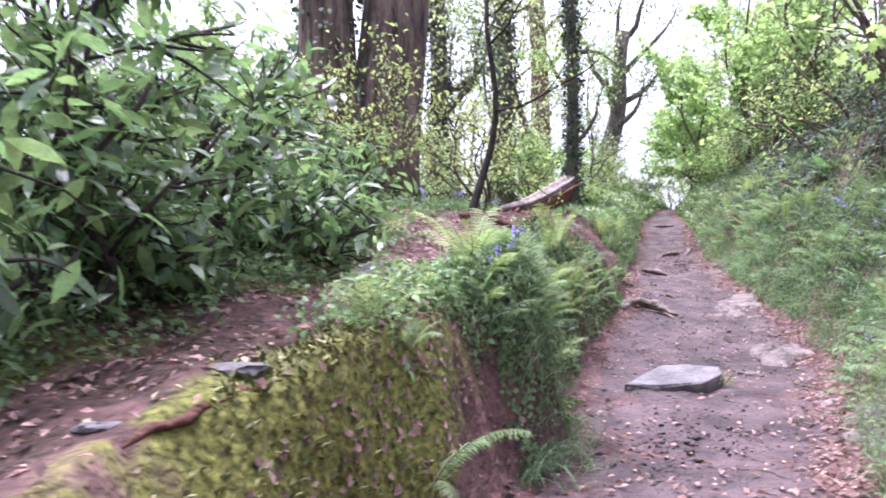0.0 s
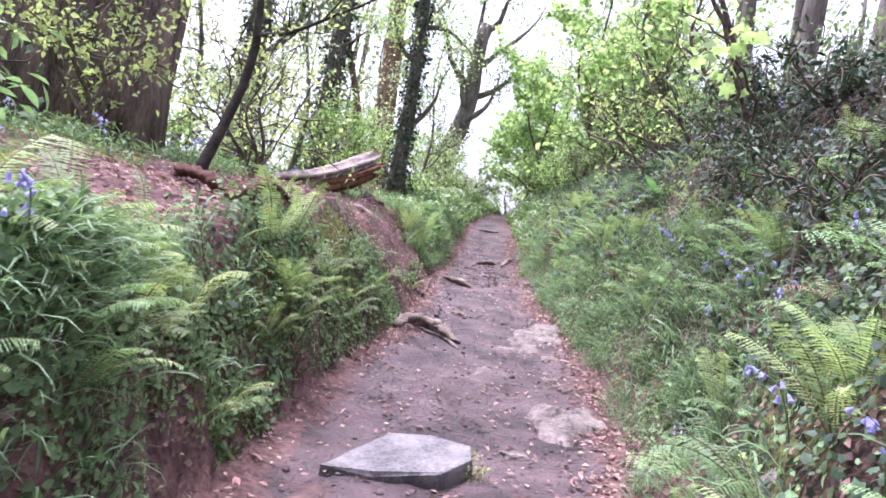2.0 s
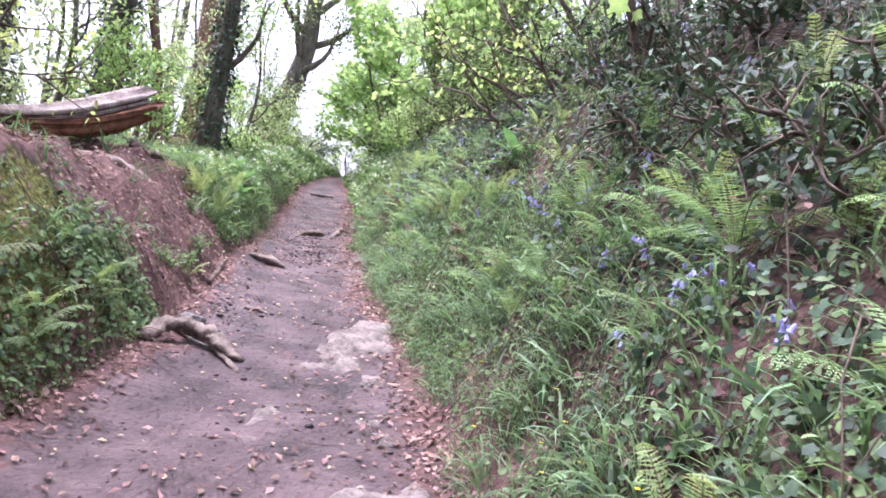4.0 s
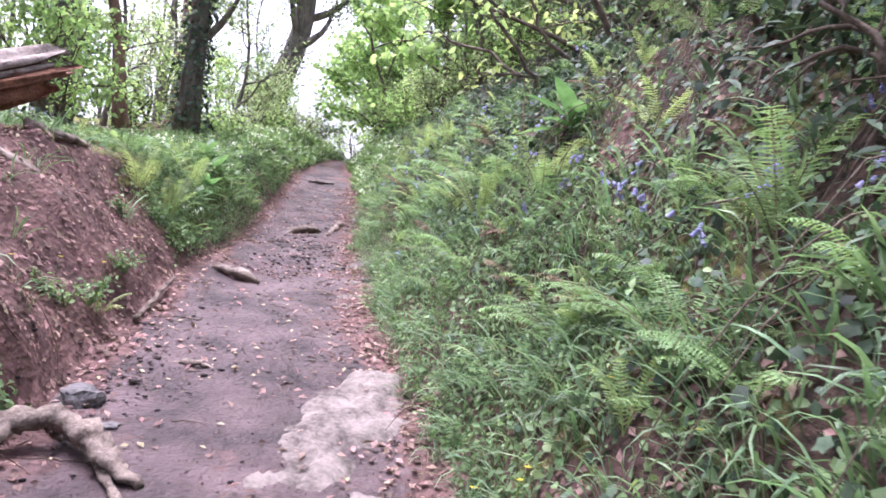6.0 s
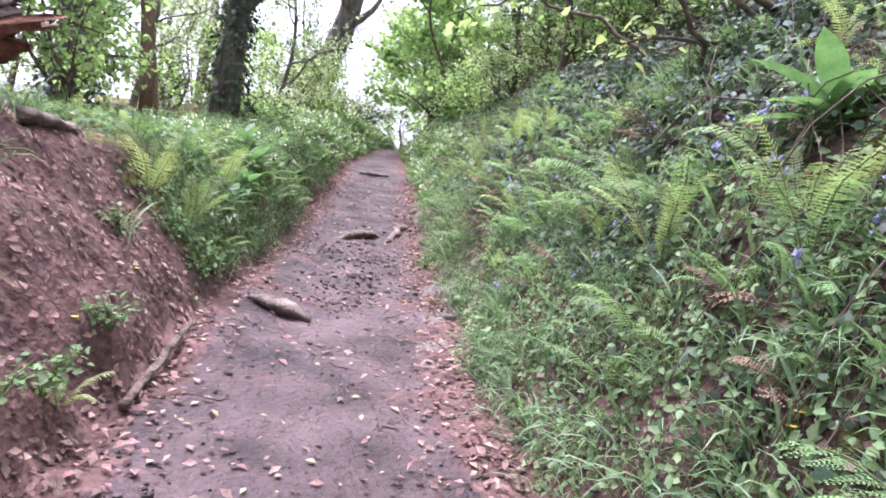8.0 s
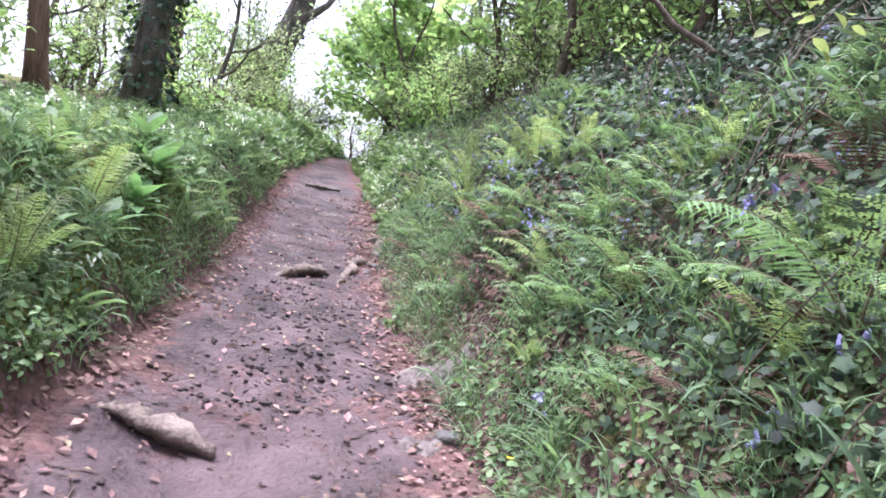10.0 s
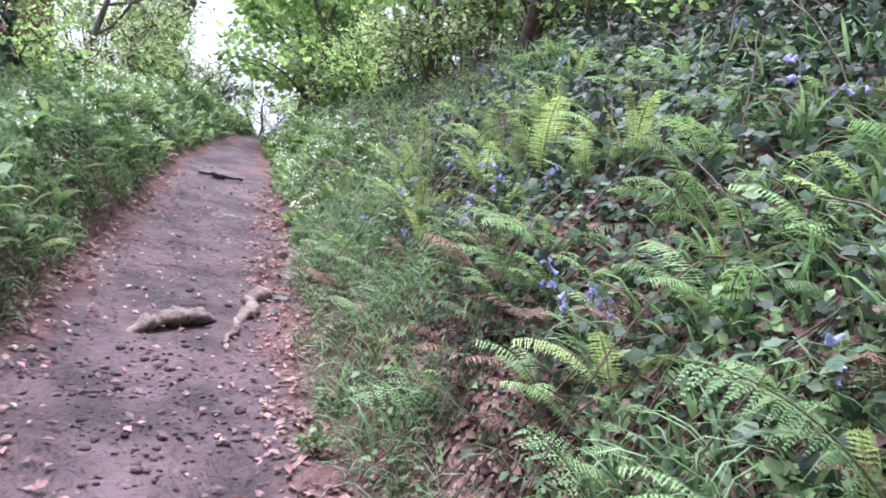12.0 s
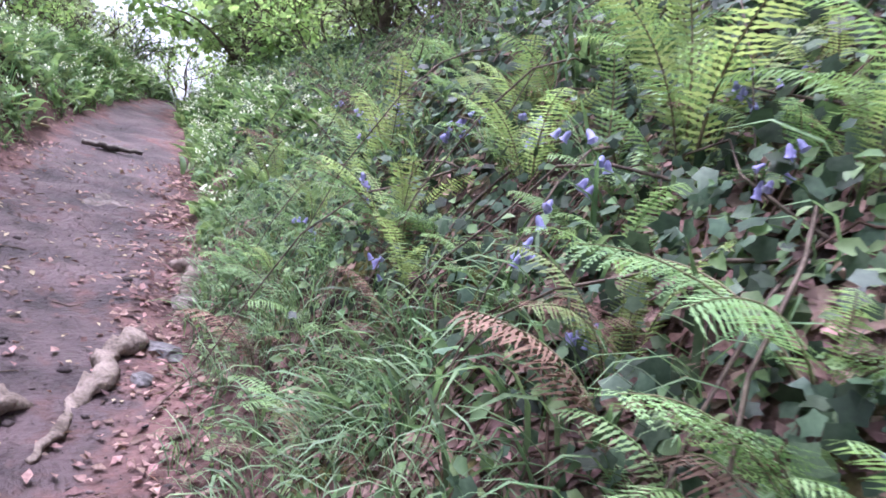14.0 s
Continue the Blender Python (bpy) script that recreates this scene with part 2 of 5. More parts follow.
def height(x, y, fine=True):
    x, y = np.asarray(x, float), np.asarray(y, float)
    z = smooth(y, ST_Z)
    l, r = offsets(x, y)
    # the trodden way, a little dished
    mid = np.clip(np.minimum(-l, -r), 0, 1)
    z = z - .05 * np.clip(mid / .5, 0, 1)
    # left bank: a steep cut, then a shelf that climbs slowly
    w, h = smooth(y, ST_W), smooth(y, ST_H)
    lump = l + .11 * wave(x, y, .42, 16) * np.clip(l / .1, 0, 1)
    k = np.clip(lump / w, 0, 1)
    z = z + h * (k ** .8 * (1.15 - .15 * k))
    z = z + .05 * np.clip(l - w, 0, 12) - .05 * np.clip(l - 12, 0, 80)
    z = z - .16 * np.clip(l - 2, 0, 20) * np.clip((y - 17) / 10, 0, 1)
    # right bank
    rh = .9 + .1 * np.clip((y - 4) / 6, 0, 1) + .2 * np.exp(-((y - 10.2) / 2.4) ** 2) - .35 * np.clip((y - 19) / 8, 0, 1)
    bulge = np.clip(r + .12 * wave(x, y, .5, 18) * np.clip(r / .15, 0, 1), 0, 300)
    z = z + np.where(r > 0, rh * np.interp(bulge, RB_U, RB_H), 0)
    # beyond the crest the ground sinks away
    z = z - .10 * np.clip(y - 38, 0, 60) * (1 + 0 * x)
    if fine:
        worn = np.clip((l + .1) / .2, 0, 1) * np.clip((2.2 - l) / .5, 0, 1) * np.clip((2.4 - np.abs(y - 12.9)) / .8, 0, 1)
        z = z + (.09 * wave(x, y, .55, 14) + .05 * wave(x, y, .25, 15)) * worn
        off = np.clip(np.maximum(l, r) / .3, 0, 1)
        z = z + (.12 * wave(x, y, 1.4, 1) + .07 * wave(x, y, .5, 2)) * off + .035 * wave(x, y, .24, 4) * (.2 + .8 * off)
        hump = np.exp(-((x + .32) / .38) ** 2 - ((y - 2.8) / .95) ** 2) * np.clip(l / .1, 0, 1)
        z = z + (.03 + .11 * wave(x, y, .26, 12)) * hump
        z = z + (.14 + .12 * wave(x, y, .35, 13)) * np.exp(-((x - .45) / .35) ** 2 - ((y - 5.2) / .6) ** 2) * np.clip(l / .1, 0, 1)
        z = z + (.04 * wave(x, y, .6, 6) + .024 * wave(x, y, .2, 8)) * (1 - off)
        for cx, cy, rad in CHURNED:
            z = z + (.05 * wave(x, y, .16, 9) - .02) * (1 - off) * np.exp(-((x - cx) ** 2 + (y - cy) ** 2) / rad ** 2)
    return z


# ---- mesh helpers ----
def bulk(name, verts, faces, mats, parent=None, index=None, smooth=False):
    """One mesh object from arrays of corners and triangles."""
    verts, faces = np.asarray(verts, np.float32), np.asarray(faces, np.int32)
    me = bpy.data.meshes.new(name)
    me.vertices.add(len(verts))
    me.vertices.foreach_set("co", verts.ravel())
    k = faces.shape[1]
    me.loops.add(faces.size)
    me.loops.foreach_set("vertex_index", faces.ravel())
    me.polygons.add(len(faces))
    me.polygons.foreach_set("loop_start", np.arange(0, faces.size, k, dtype=np.int32))
    for m in mats if isinstance(mats, (list, tuple)) else [mats]:
        me.materials.append(m)
    if index is not None:
        me.polygons.foreach_set("material_index", np.asarray(index, np.int32))
    if smooth:
        me.polygons.foreach_set("use_smooth", np.ones(len(faces), bool))
    me.update(calc_edges=True)
    me.validate()
    ob = new(name, me)
    ob.parent = parent
    return ob


class Shape:
    """Gathers corners and triangles of one mesh, with a material index for each."""

    def __init__(self):
        self.v, self.f, self.m, self.n = [], [], [], 0

    def add(self, v, f, m=0):
        v, f = np.asarray(v, float).reshape(-1, 3), np.asarray(f, int).reshape(-1, 3)
        self.v.append(v)
        self.f.append(f + self.n)
        self.m.append(np.full(len(f), m))
        self.n += len(v)

    def tube(self, pts, rads, sides=8, lump=0.0, m=0, flat=1.0, cap=True):
        pts, rads = np.asarray(pts, float), np.asarray(rads, float)
        k = len(pts)
        tan = np.gradient(pts, axis=0)
        tan /= np.linalg.norm(tan, axis=1)[:, None] + 1e-9
        ref = np.array([0, 0, 1.0]) if abs(tan[:, 2]).mean() < .8 else np.array([1.0, 0, 0])
        a = np.cross(tan, ref)
        a /= np.linalg.norm(a, axis=1)[:, None] + 1e-9
        b = np.cross(a, tan)
        ang = np.arange(sides) * 2 * np.pi / sides
        r = rads[:, None] * (1 + lump * rng.uniform(-1, 1, (k, sides)) + lump * 1.2 * np.sin(ang * 3 + 1)[None])
        ring = pts[:, None] + r[..., None] * (np.cos(ang)[None, :, None] * a[:, None] + flat * np.sin(ang)[None, :, None] * b[:, None])
        v = ring.reshape(-1, 3)
        i = np.arange(k - 1)[:, None] * sides
        j = np.arange(sides)[None]
        jn = (j + 1) % sides
        q = np.stack([i + j, i + jn, i + sides + jn, i + sides + j], -1).reshape(-1, 4)
        f = np.concatenate([q[:, [0, 1, 2]], q[:, [0, 2, 3]]])
        if cap:
            v = np.concatenate([v, pts[:1], pts[-1:]])
            c0, c1 = k * sides, k * sides + 1
            jj = np.arange(sides)
            f = np.concatenate([f, np.stack([np.full(sides, c0), (jj + 1) % sides, jj], -1),
                                np.stack([np.full(sides, c1), (k - 1) * sides + jj, (k - 1) * sides + (jj + 1) % sides], -1)])
        self.add(v, f, m)

    def scatter(self, template, pos, rot, size, m=0):
        tv, tf = template
        pos, size = np.asarray(pos, float), np.asarray(size, float)
        n = len(pos)
        if not n:
            return
        v = np.einsum("nij,kj->nki", rot, tv) * size.reshape(n, 1, -1) + pos[:, None]
        f = tf[None] + (np.arange(n) * len(tv))[:, None, None]
        self.add(v.reshape(-1, 3), f.reshape(-1, 3), m)

    def build(self, name, mats, parent=None, smooth=False):
        return bulk(name, np.concatenate(self.v), np.concatenate(self.f), mats, parent, np.concatenate(self.m), smooth)


def turns(yaw, pitch, roll=None):
    """Rotation arrays: yaw about z after pitch (nose up) after roll about the own axis."""
    yaw, pitch = np.asarray(yaw, float), np.asarray(pitch, float)
    roll = np.zeros_like(yaw) if roll is None else np.asarray(roll, float)
    cy, sy, cp, sp, cr, sr = np.cos(yaw), np.sin(yaw), np.cos(pitch), np.sin(pitch), np.cos(roll), np.sin(roll)
    x = np.stack([cy * cp, sy * cp, sp], -1)
    y0 = np.stack([-sy, cy, 0 * cy], -1)
    z0 = np.cross(x, y0)
    y = cr[:, None] * y0 + sr[:, None] * z0
    z = np.cross(x, y)
    return np.stack([x, y, z], -1)


def leaf(width, fold=0.12, curl=-0.15, steps=4, peak=0.42):
    """A pointed leaf along x, folded along its midrib: corners and triangles."""
    s = np.linspace(0, 1, steps + 1)
    w = width * .5 * np.sin(np.pi * s ** (math.log(.5) / math.log(peak))) ** .8
    w[0], w[-1] = 0.01, 0.0
    v, f = [], []
    for a, b in zip(s, w):
        z = curl * a * a
        v += [(a, b, z + fold * b * 2), (a, 0, z), (a, -b, z + fold * b * 2)]
    for i in range(steps):
        o = i * 3
        f += [(o, o + 1, o + 4), (o, o + 4, o + 3), (o + 1, o + 2, o + 5), (o + 1, o + 5, o + 4)]
    return np.array(v), np.array(f)


def lobed(points, curl=-0.12):
    """A leaf from its outline round a centre, given as angle and reach."""
    v = [(0.35, 0, 0.0)]
    for ang, r in points:
        x, y = 0.35 + r * math.cos(radians(ang)), r * math.sin(radians(ang))
        v.append((x, y, curl * (x * x + y * y)))
    n = len(points)
    return np.array(v), np.array([(0, 1 + i, 1 + (i + 1) % n) for i in range(n)])


IVY_LEAF = lobed([(0, .65), (32, .38), (62, .5), (100, .33), (140, .42), (180, .3), (220, .42), (260, .33), (298, .5), (328, .38)])
MAPLE_LEAF = lobed([(0, .68), (24, .36), (52, .6), (80, .34), (112, .46), (180, .3), (248, .46), (280, .34), (308, .6), (336, .36)], -.2)
OVAL_LEAF = (np.array([(0, 0, 0), (.3, .3, .07), (.7, .22, .0), (1, 0, -.15), (.7, -.22, .0), (.3, -.3, .07)]), np.array([(0, 3, 2), (0, 2, 1), (0, 5, 4), (0, 4, 3)]))
LONG_LEAF = leaf(.34, .12, -.25, 3, .5)
SMALL_LEAF = leaf(.6, .1, -.1, 2, .45)
DEAD_LEAF = (np.array([(0, 0, 0), (.5, .3, .12), (1, 0, .05), (.45, -.28, .16)]), np.array([(0, 2, 1), (0, 3, 2)]))
TINY_LEAF = (np.array([(0, 0, 0), (.5, .26, .06), (1, 0, -.08), (.5, -.26, .06)]), np.array([(0, 2, 1), (0, 3, 2)]))
HERB_LEAF = (np.array([(0, 0, 0), (.35, .3, .08), (.75, .2, .03), (1, 0, -.12), (.75, -.2, .03), (.35, -.3, .08), (.5, 0, 0)]),
             np.array([(0, 6, 1), (1, 6, 2), (2, 6, 3), (3, 6, 4), (4, 6, 5), (5, 6, 0)]))


def blade(bend, width, steps=4, start=75):
    """An arching strap leaf, keeled, rising from the origin along x."""
    ang = np.radians(np.linspace(start, start - bend, steps + 1))
    step = np.stack([np.cos(ang), 0 * ang, np.sin(ang)], -1) / steps
    mid = np.concatenate([[(0, 0, 0)], np.cumsum(step[:-1], 0)])
    w = width * np.interp(np.linspace(0, 1, steps + 1), [0, .2, .5, .8, 1], [.6, .95, 1, .7, 0]) * .5
    v, f = [], []
    for p, b in zip(mid, w):
        v += [(p[0], b, p[2] + b * .5), tuple(p), (p[0], -b, p[2] + b * .5)]
    for i in range(steps):
        o = i * 3
        f += [(o, o + 1, o + 4), (o, o + 4, o + 3), (o + 1, o + 2, o + 5), (o + 1, o + 5, o + 4)]
    return np.array(v), np.array(f)


def frond(pairs, width, start, bend, lobes=4, droop=.25, curled=False):
    """One fern frond of unit length: a stalk, and tapering pinnae with toothed edges."""
    s = Shape()
    k = 16
    ang = np.radians(start - bend * np.linspace(0, 1, k) ** 1.4 - (240 * np.clip(np.linspace(0, 1, k) - .86, 0, 1) / .14 if curled else 0))
    step = np.stack([np.cos(ang), 0 * ang, np.sin(ang)], -1) / (k - 1)
    mid = np.concatenate([[(0, 0, 0)], np.cumsum(step[:-1], 0)])
    s.tube(mid, np.linspace(.010, .002, k), 3, 0, 1, cap=False)
    ss = np.linspace(0, 1, k)
    fine = lobes > 4
    for i in range(pairs):
        u = .14 + .85 * (i / (pairs - 1)) ** .95
        p = np.array([np.interp(u, ss, mid[:, c]) for c in range(3)])
        a = np.interp(u, ss, ang)
        fwd, up = np.array([math.cos(a), 0, math.sin(a)]), np.array([-math.sin(a), 0, math.cos(a)])
        length = width * .5 * math.sin(math.pi * min(1, .18 + .84 * (1 - u) ** .75 * .62 + .2 * (1 - u) * (u < .3))) ** 1.0 * min(1, (u - .04) / .2) + .012
        length = max(length, .012)
        thick = .85 / pairs * rng.uniform(.62, .82)
        for side in (1, -1):
            tip = np.array([0, side, 0]) * .93 + fwd * rng.uniform(.2, .42) + up * (-droop + rng.uniform(-.2, .2))
            tip /= np.linalg.norm(tip)
            reach = length * rng.uniform(.82, 1.08)
            if fine:
                n = max(3, int(lobes * reach / (width * .5) + 1))
                v, f = [p + fwd * .0012, p - fwd * .0012, p + tip * reach], [(0, 1, 2)]
                for j in range(n):
                    q = (j + .6) / n
                    c = p + tip * reach * q
                    size = thick * 1.15 * (1 - .75 * q)
                    for way in (1, -1):
                        out = fwd * way * .85 + tip * .5 + up * rng.uniform(-.35, .15)
                        o, across = len(v), tip * (reach / n) * .4
                        v += [c, c + out * size * .55 + across, c + out * size, c + out * size * .5 - across * .7]
                        f += [(o, o + 1, o + 2), (o, o + 2, o + 3)]
                s.add(v, f, 0)
                continue
            v, f = [p], []
            n = lobes * 2 + 1
            for j in range(1, n + 1):
                q = j / n
                wide = thick * .5 * (1 - q ** 2.2) * (1.0 if j % 2 else .3) + .0008
                c = p + tip * reach * q + up * (-.12 * reach * q * q)
                v += [c + fwd * wide, c - fwd * wide]
            f += [(0, 2, 1)]
            for j in range(n - 1):
                o = 1 + 2 * j
                f += [(o, o + 1, o + 3), (o, o + 3, o + 2)]
            s.add(v, f, 0)
    return s


def clump_frames(n, tilt=.0):
    return turns(rng.uniform(0, 2 * np.pi, n), rng.normal(0, tilt, n), rng.normal(0, .25, n))


def on_ground(xy, lift=0.0):
    xy = np.asarray(xy, float)
    return np.column_stack([xy, height(xy[:, 0], xy[:, 1]) + lift])


def ground_tilt(xy):
    """Downhill heading and steepness of the land."""
    e = .12
    gx = (height(xy[:, 0] + e, xy[:, 1]) - height(xy[:, 0] - e, xy[:, 1])) / (2 * e)
    gy = (height(xy[:, 0], xy[:, 1] + e) - height(xy[:, 0], xy[:, 1] - e)) / (2 * e)
    return np.arctan2(-gy, -gx), np.arctan(np.hypot(gx, gy))


def lying(xy, spread=.35):
    """Rotations that lay leaves on the land, face up, pointing anywhere."""
    e = .06
    gx = (height(xy[:, 0] + e, xy[:, 1]) - height(xy[:, 0] - e, xy[:, 1])) / (2 * e)
    gy = (height(xy[:, 0], xy[:, 1] + e) - height(xy[:, 0], xy[:, 1] - e)) / (2 * e)
    n = np.column_stack([-gx, -gy, np.ones(len(xy))]) + rng.normal(0, spread, (len(xy), 3))
    n /= np.linalg.norm(n, axis=1)[:, None]
    a = rng.uniform(0, 2 * np.pi, len(xy))
    x = np.column_stack([np.cos(a), np.sin(a), 0 * a])
    x -= n * (x * n).sum(1)[:, None]
    x /= np.linalg.norm(x, axis=1)[:, None]
    return np.stack([x, np.cross(n, x), n], -1)


def sample(n, x0, x1, y0, y1, keep):
    """Random places in a stretch of the plan, kept with the chance that keep(x, y, l, r) gives."""
    xy = np.column_stack([rng.uniform(x0, x1, n), rng.uniform(y0, y1, n)])
    l, r = offsets(xy[:, 0], xy[:, 1])
    return xy[rng.uniform(0, 1, n) < keep(xy[:, 0], xy[:, 1], l, r)]


def band(n, left, o0, o1, y0, y1, keep=None):
    """Random places along the left or the right side, at o0 to o1 metres beyond the way's edge."""
    y, o = rng.uniform(y0, y1, n), rng.uniform(o0, o1, n)
    x = smooth(y, ST_L) - o if left else smooth(y, ST_R) + o
    if keep is not None:
        pick = rng.uniform(0, 1, n) < keep(x, y, o)
        x, y = x[pick], y[pick]
    return np.column_stack([x, y])


def part(name, shape, mats, parent, label="", smooth=True):
    ob = shape.build(name, mats, parent, smooth)
    return tagged(ob, label) if label else ob


def thing(name, where, label, category, group=""):
    ob = new(name)
    ob.empty_display_size = .1
    ob.matrix_world = Matrix.Translation(where)
    return tagged(ob, label, category, group)


def patchy(x, y, size, seed):
    return np.clip(.5 + 1.1 * wave(x, y, size, seed), 0, 1)


# ---- the land ----
def bare(x, y, l, r):
    """How bare the earth is: the side track along the shelf, and the worn slope below the log."""
    shelf = np.clip(1.6 * (1 - np.abs(l - (.85 + .05 * y)) / np.interp(y, [3, 7], [.6, .75])), 0, 1) * np.clip((8.5 - np.abs(y - 6.5)) / 2, 0, 1)
    low = np.clip((l + .2) / .2, 0, 1) * np.clip((2.1 - l) / .5, 0, 1) * np.clip((2.4 - np.abs(y - 12.9)) / .8, 0, 1)
    return np.clip(1.3 * np.maximum(shelf * (l > .15), low), 0, 1)


gx = np.concatenate([-4 - np.geomspace(.1, 130, 34)[::-1], np.arange(-4, 11, .065), 11 + np.geomspace(.1, 130, 34)])
gy = np.concatenate([-4 - np.geomspace(.1, 60, 24)[::-1], np.arange(-4, 30, .075), 30 + np.geomspace(.1, 200, 40)])
GX, GY = np.meshgrid(gx, gy)
land = np.column_stack([GX.ravel(), GY.ravel(), height(GX, GY).ravel()])
nx, ny = len(gx), len(gy)
ii = (np.arange(ny - 1)[:, None] * nx + np.arange(nx - 1)[None]).ravel()
quads = np.stack([ii, ii + 1, ii + nx + 1, ii + nx], -1)
ll, rr = offsets(land[:, 0], land[:, 1])
inside = np.minimum(-ll, -rr)
mud = np.clip(inside / .35, 0, 1) * .95
moss = np.clip(.25 + .6 * patchy(land[:, 0], land[:, 1], 1.1, 11), 0, 1) * np.clip(np.maximum(ll, rr) / .15, 0, 1)
moss = moss * (1 - bare(land[:, 0], land[:, 1], ll, rr)) * np.where(rr > 0, .45, 1.0)
hump = np.clip(1.2 - np.hypot((land[:, 0] + .28) / .45, (land[:, 1] - 3.0) / .9), 0, 1) * (ll > 0)
moss = np.clip(moss + 1.2 * hump, 0, 1)
mud = mud * np.clip(.62 + .5 * wave(land[:, 0], land[:, 1], .5, 51) + .35 * np.clip(inside / .8, 0, 1), .25, 1)
humus_and_shade = np.clip((np.maximum(ll - .12, rr - .1)) / .3, 0, 1) * (1 - bare(land[:, 0], land[:, 1], ll, rr)) * np.clip(.75 + .5 * wave(land[:, 0], land[:, 1], .7, 52), 0, 1)
# near end of the bare shelf takes the humus colour as painted tree shade
humus_and_shade = np.maximum(humus_and_shade, .6 * bare(land[:, 0], land[:, 1], ll, rr) * np.clip((6 - land[:, 1]) / 2, 0, 1))
on_way = inside[quads].mean(1) > 0
for name, pick, label in (("path", on_way, "trodden muddy woodland path with scattered dead leaves"),
                          ("ground", ~on_way, "earth banks with moss and bare reddish soil")):
    q = quads[pick]
    used, q2 = np.unique(q, return_inverse=True)
    ob = bulk(name, land[used], q2.reshape(-1, 4), M_SOIL, smooth=True)
    for key, values in (("mud", mud), ("humus_and_shade", humus_and_shade), ("moss", moss)):
        ob.data.attributes.new(key, "FLOAT", "POINT").data.foreach_set("value", values[used].astype(np.float32))
    tagged(ob, label, name, kind="structure")


# ---- trees ----
def wander(p, heading, length, n=8, turn=.15, rise=0.0):
    """Points of a limb that sets out along heading and strays."""
    p, d = np.array(p, float), np.array(heading, float)
    d /= np.linalg.norm(d)
    pts = [p]
    for i in range(n):
        d = d + rng.normal(0, turn, 3) + np.array([0, 0, rise])
        d /= np.linalg.norm(d)
        pts.append(pts[-1] + d * length / n)
    return np.array(pts)


def tree(where, label, boles, bark, crown_mat, leaf_shape, leaf_size, leaves, limbs=7, limb_from=.35, limb_len=3.0,
         twigs=5, spread=.5, ivy=0, ivy_to=5.0, name="tree", twig_len=1.0, sides=12, rise=.06, group="", droop=-.5, lump=.05):
    """boles: (offset, top, radius, radius at the top, waver) for each trunk of one tree."""
    x, y = where
    z = float(height(x, y))
    root = thing(name, (x, y, z), label, "shrub" if name == "shrub" else "tree", group)
    spots, all_trunks = [], []
    for off, top, r0, r1, waver in boles:
        n = 14
        s = np.linspace(0, 1, n)
        pts = np.outer(1 - s, np.array([*off, -.25])) + np.outer(s, np.array(top, float))
        pts += np.column_stack([np.sin(s * 7 + off[0] * 9), np.cos(s * 5 + x), 0 * s]) * waver * np.sin(np.pi * np.clip(s * 1.0, 0, 1))[:, None]
        rad = r0 + (r1 - r0) * s ** .8 + .45 * r0 * np.exp(-s * np.linalg.norm(top) / (.5 + r0))
        sh = Shape()
        sh.tube(pts, rad, sides, lump)
        part("trunk", sh, bark, root)
        all_trunks.append((pts, rad))
        for k in range(limbs):
            u = limb_from + (1 - limb_from) * (k + rng.uniform(0, .9)) / limbs
            p = np.array([np.interp(u, s, pts[:, c]) for c in range(3)])
            r = float(np.interp(u, s, rad))
            a = rng.uniform(0, 2 * np.pi)
            lp = wander(p, (math.cos(a), math.sin(a), rng.uniform(.1, .9)), limb_len * rng.uniform(.6, 1.15) * (1.1 - .5 * u), 8, .17, rise)
            sh = Shape()
            sh.tube(lp, np.linspace(min(r * .6, .05 + limb_len * .02), .006, 9), 6)
            for q in range(twigs):
                w = rng.uniform(.3, 1)
                o = lp[min(8, int(w * 8))]
                tp = wander(o, lp[-1] - lp[0] + rng.normal(0, .7, 3) * np.linalg.norm(lp[-1] - lp[0]), twig_len * rng.uniform(.5, 1.1), 5, .25)
                sh.tube(tp, np.linspace(.012, .003, 6), 4)
                spots.append(tp)
            spots.append(lp[4:])
            part("limb", sh, bark, root)
    if leaves and spots:
        pool = np.concatenate(spots)
        p = pool[rng.integers(0, len(pool), leaves)] + rng.normal(0, spread * .27, (leaves, 3))
        sh = Shape()
        sh.scatter(leaf_shape, p, turns(rng.uniform(0, 6.3, leaves), rng.normal(droop, .45, leaves), rng.normal(0, .5, leaves)),
                   rng.uniform(.6, 1.2, leaves) * leaf_size)
        part("crown", sh, crown_mat, root, smooth=False)
    if ivy:
        pts, rad = all_trunks[0]
        u = rng.uniform(0, 1, ivy) ** 1.0
        zz = u * ivy_to
        t = np.clip(zz / max(pts[-1][2], .1), 0, 1)
        s = np.linspace(0, 1, len(pts))
        c = np.column_stack([np.interp(t, s, pts[:, i]) for i in range(3)])
        a = rng.uniform(0, 2 * np.pi, ivy)
        rr_ = np.interp(t, s, rad) * rng.uniform(1.0, 1.45, ivy) + rng.exponential(.05, ivy)
        p = c + np.column_stack([np.cos(a) * rr_, np.sin(a) * rr_, 0 * a])
        sh = Shape()
        sh.scatter(IVY_LEAF, p, turns(a + rng.normal(0, .5, ivy), rng.normal(-.8, .4, ivy), rng.normal(0, .4, ivy)), rng.uniform(.06, .13, ivy))
        part("ivy", sh, M_IVY, root, "dark glossy ivy on the trunk", False)
    return root


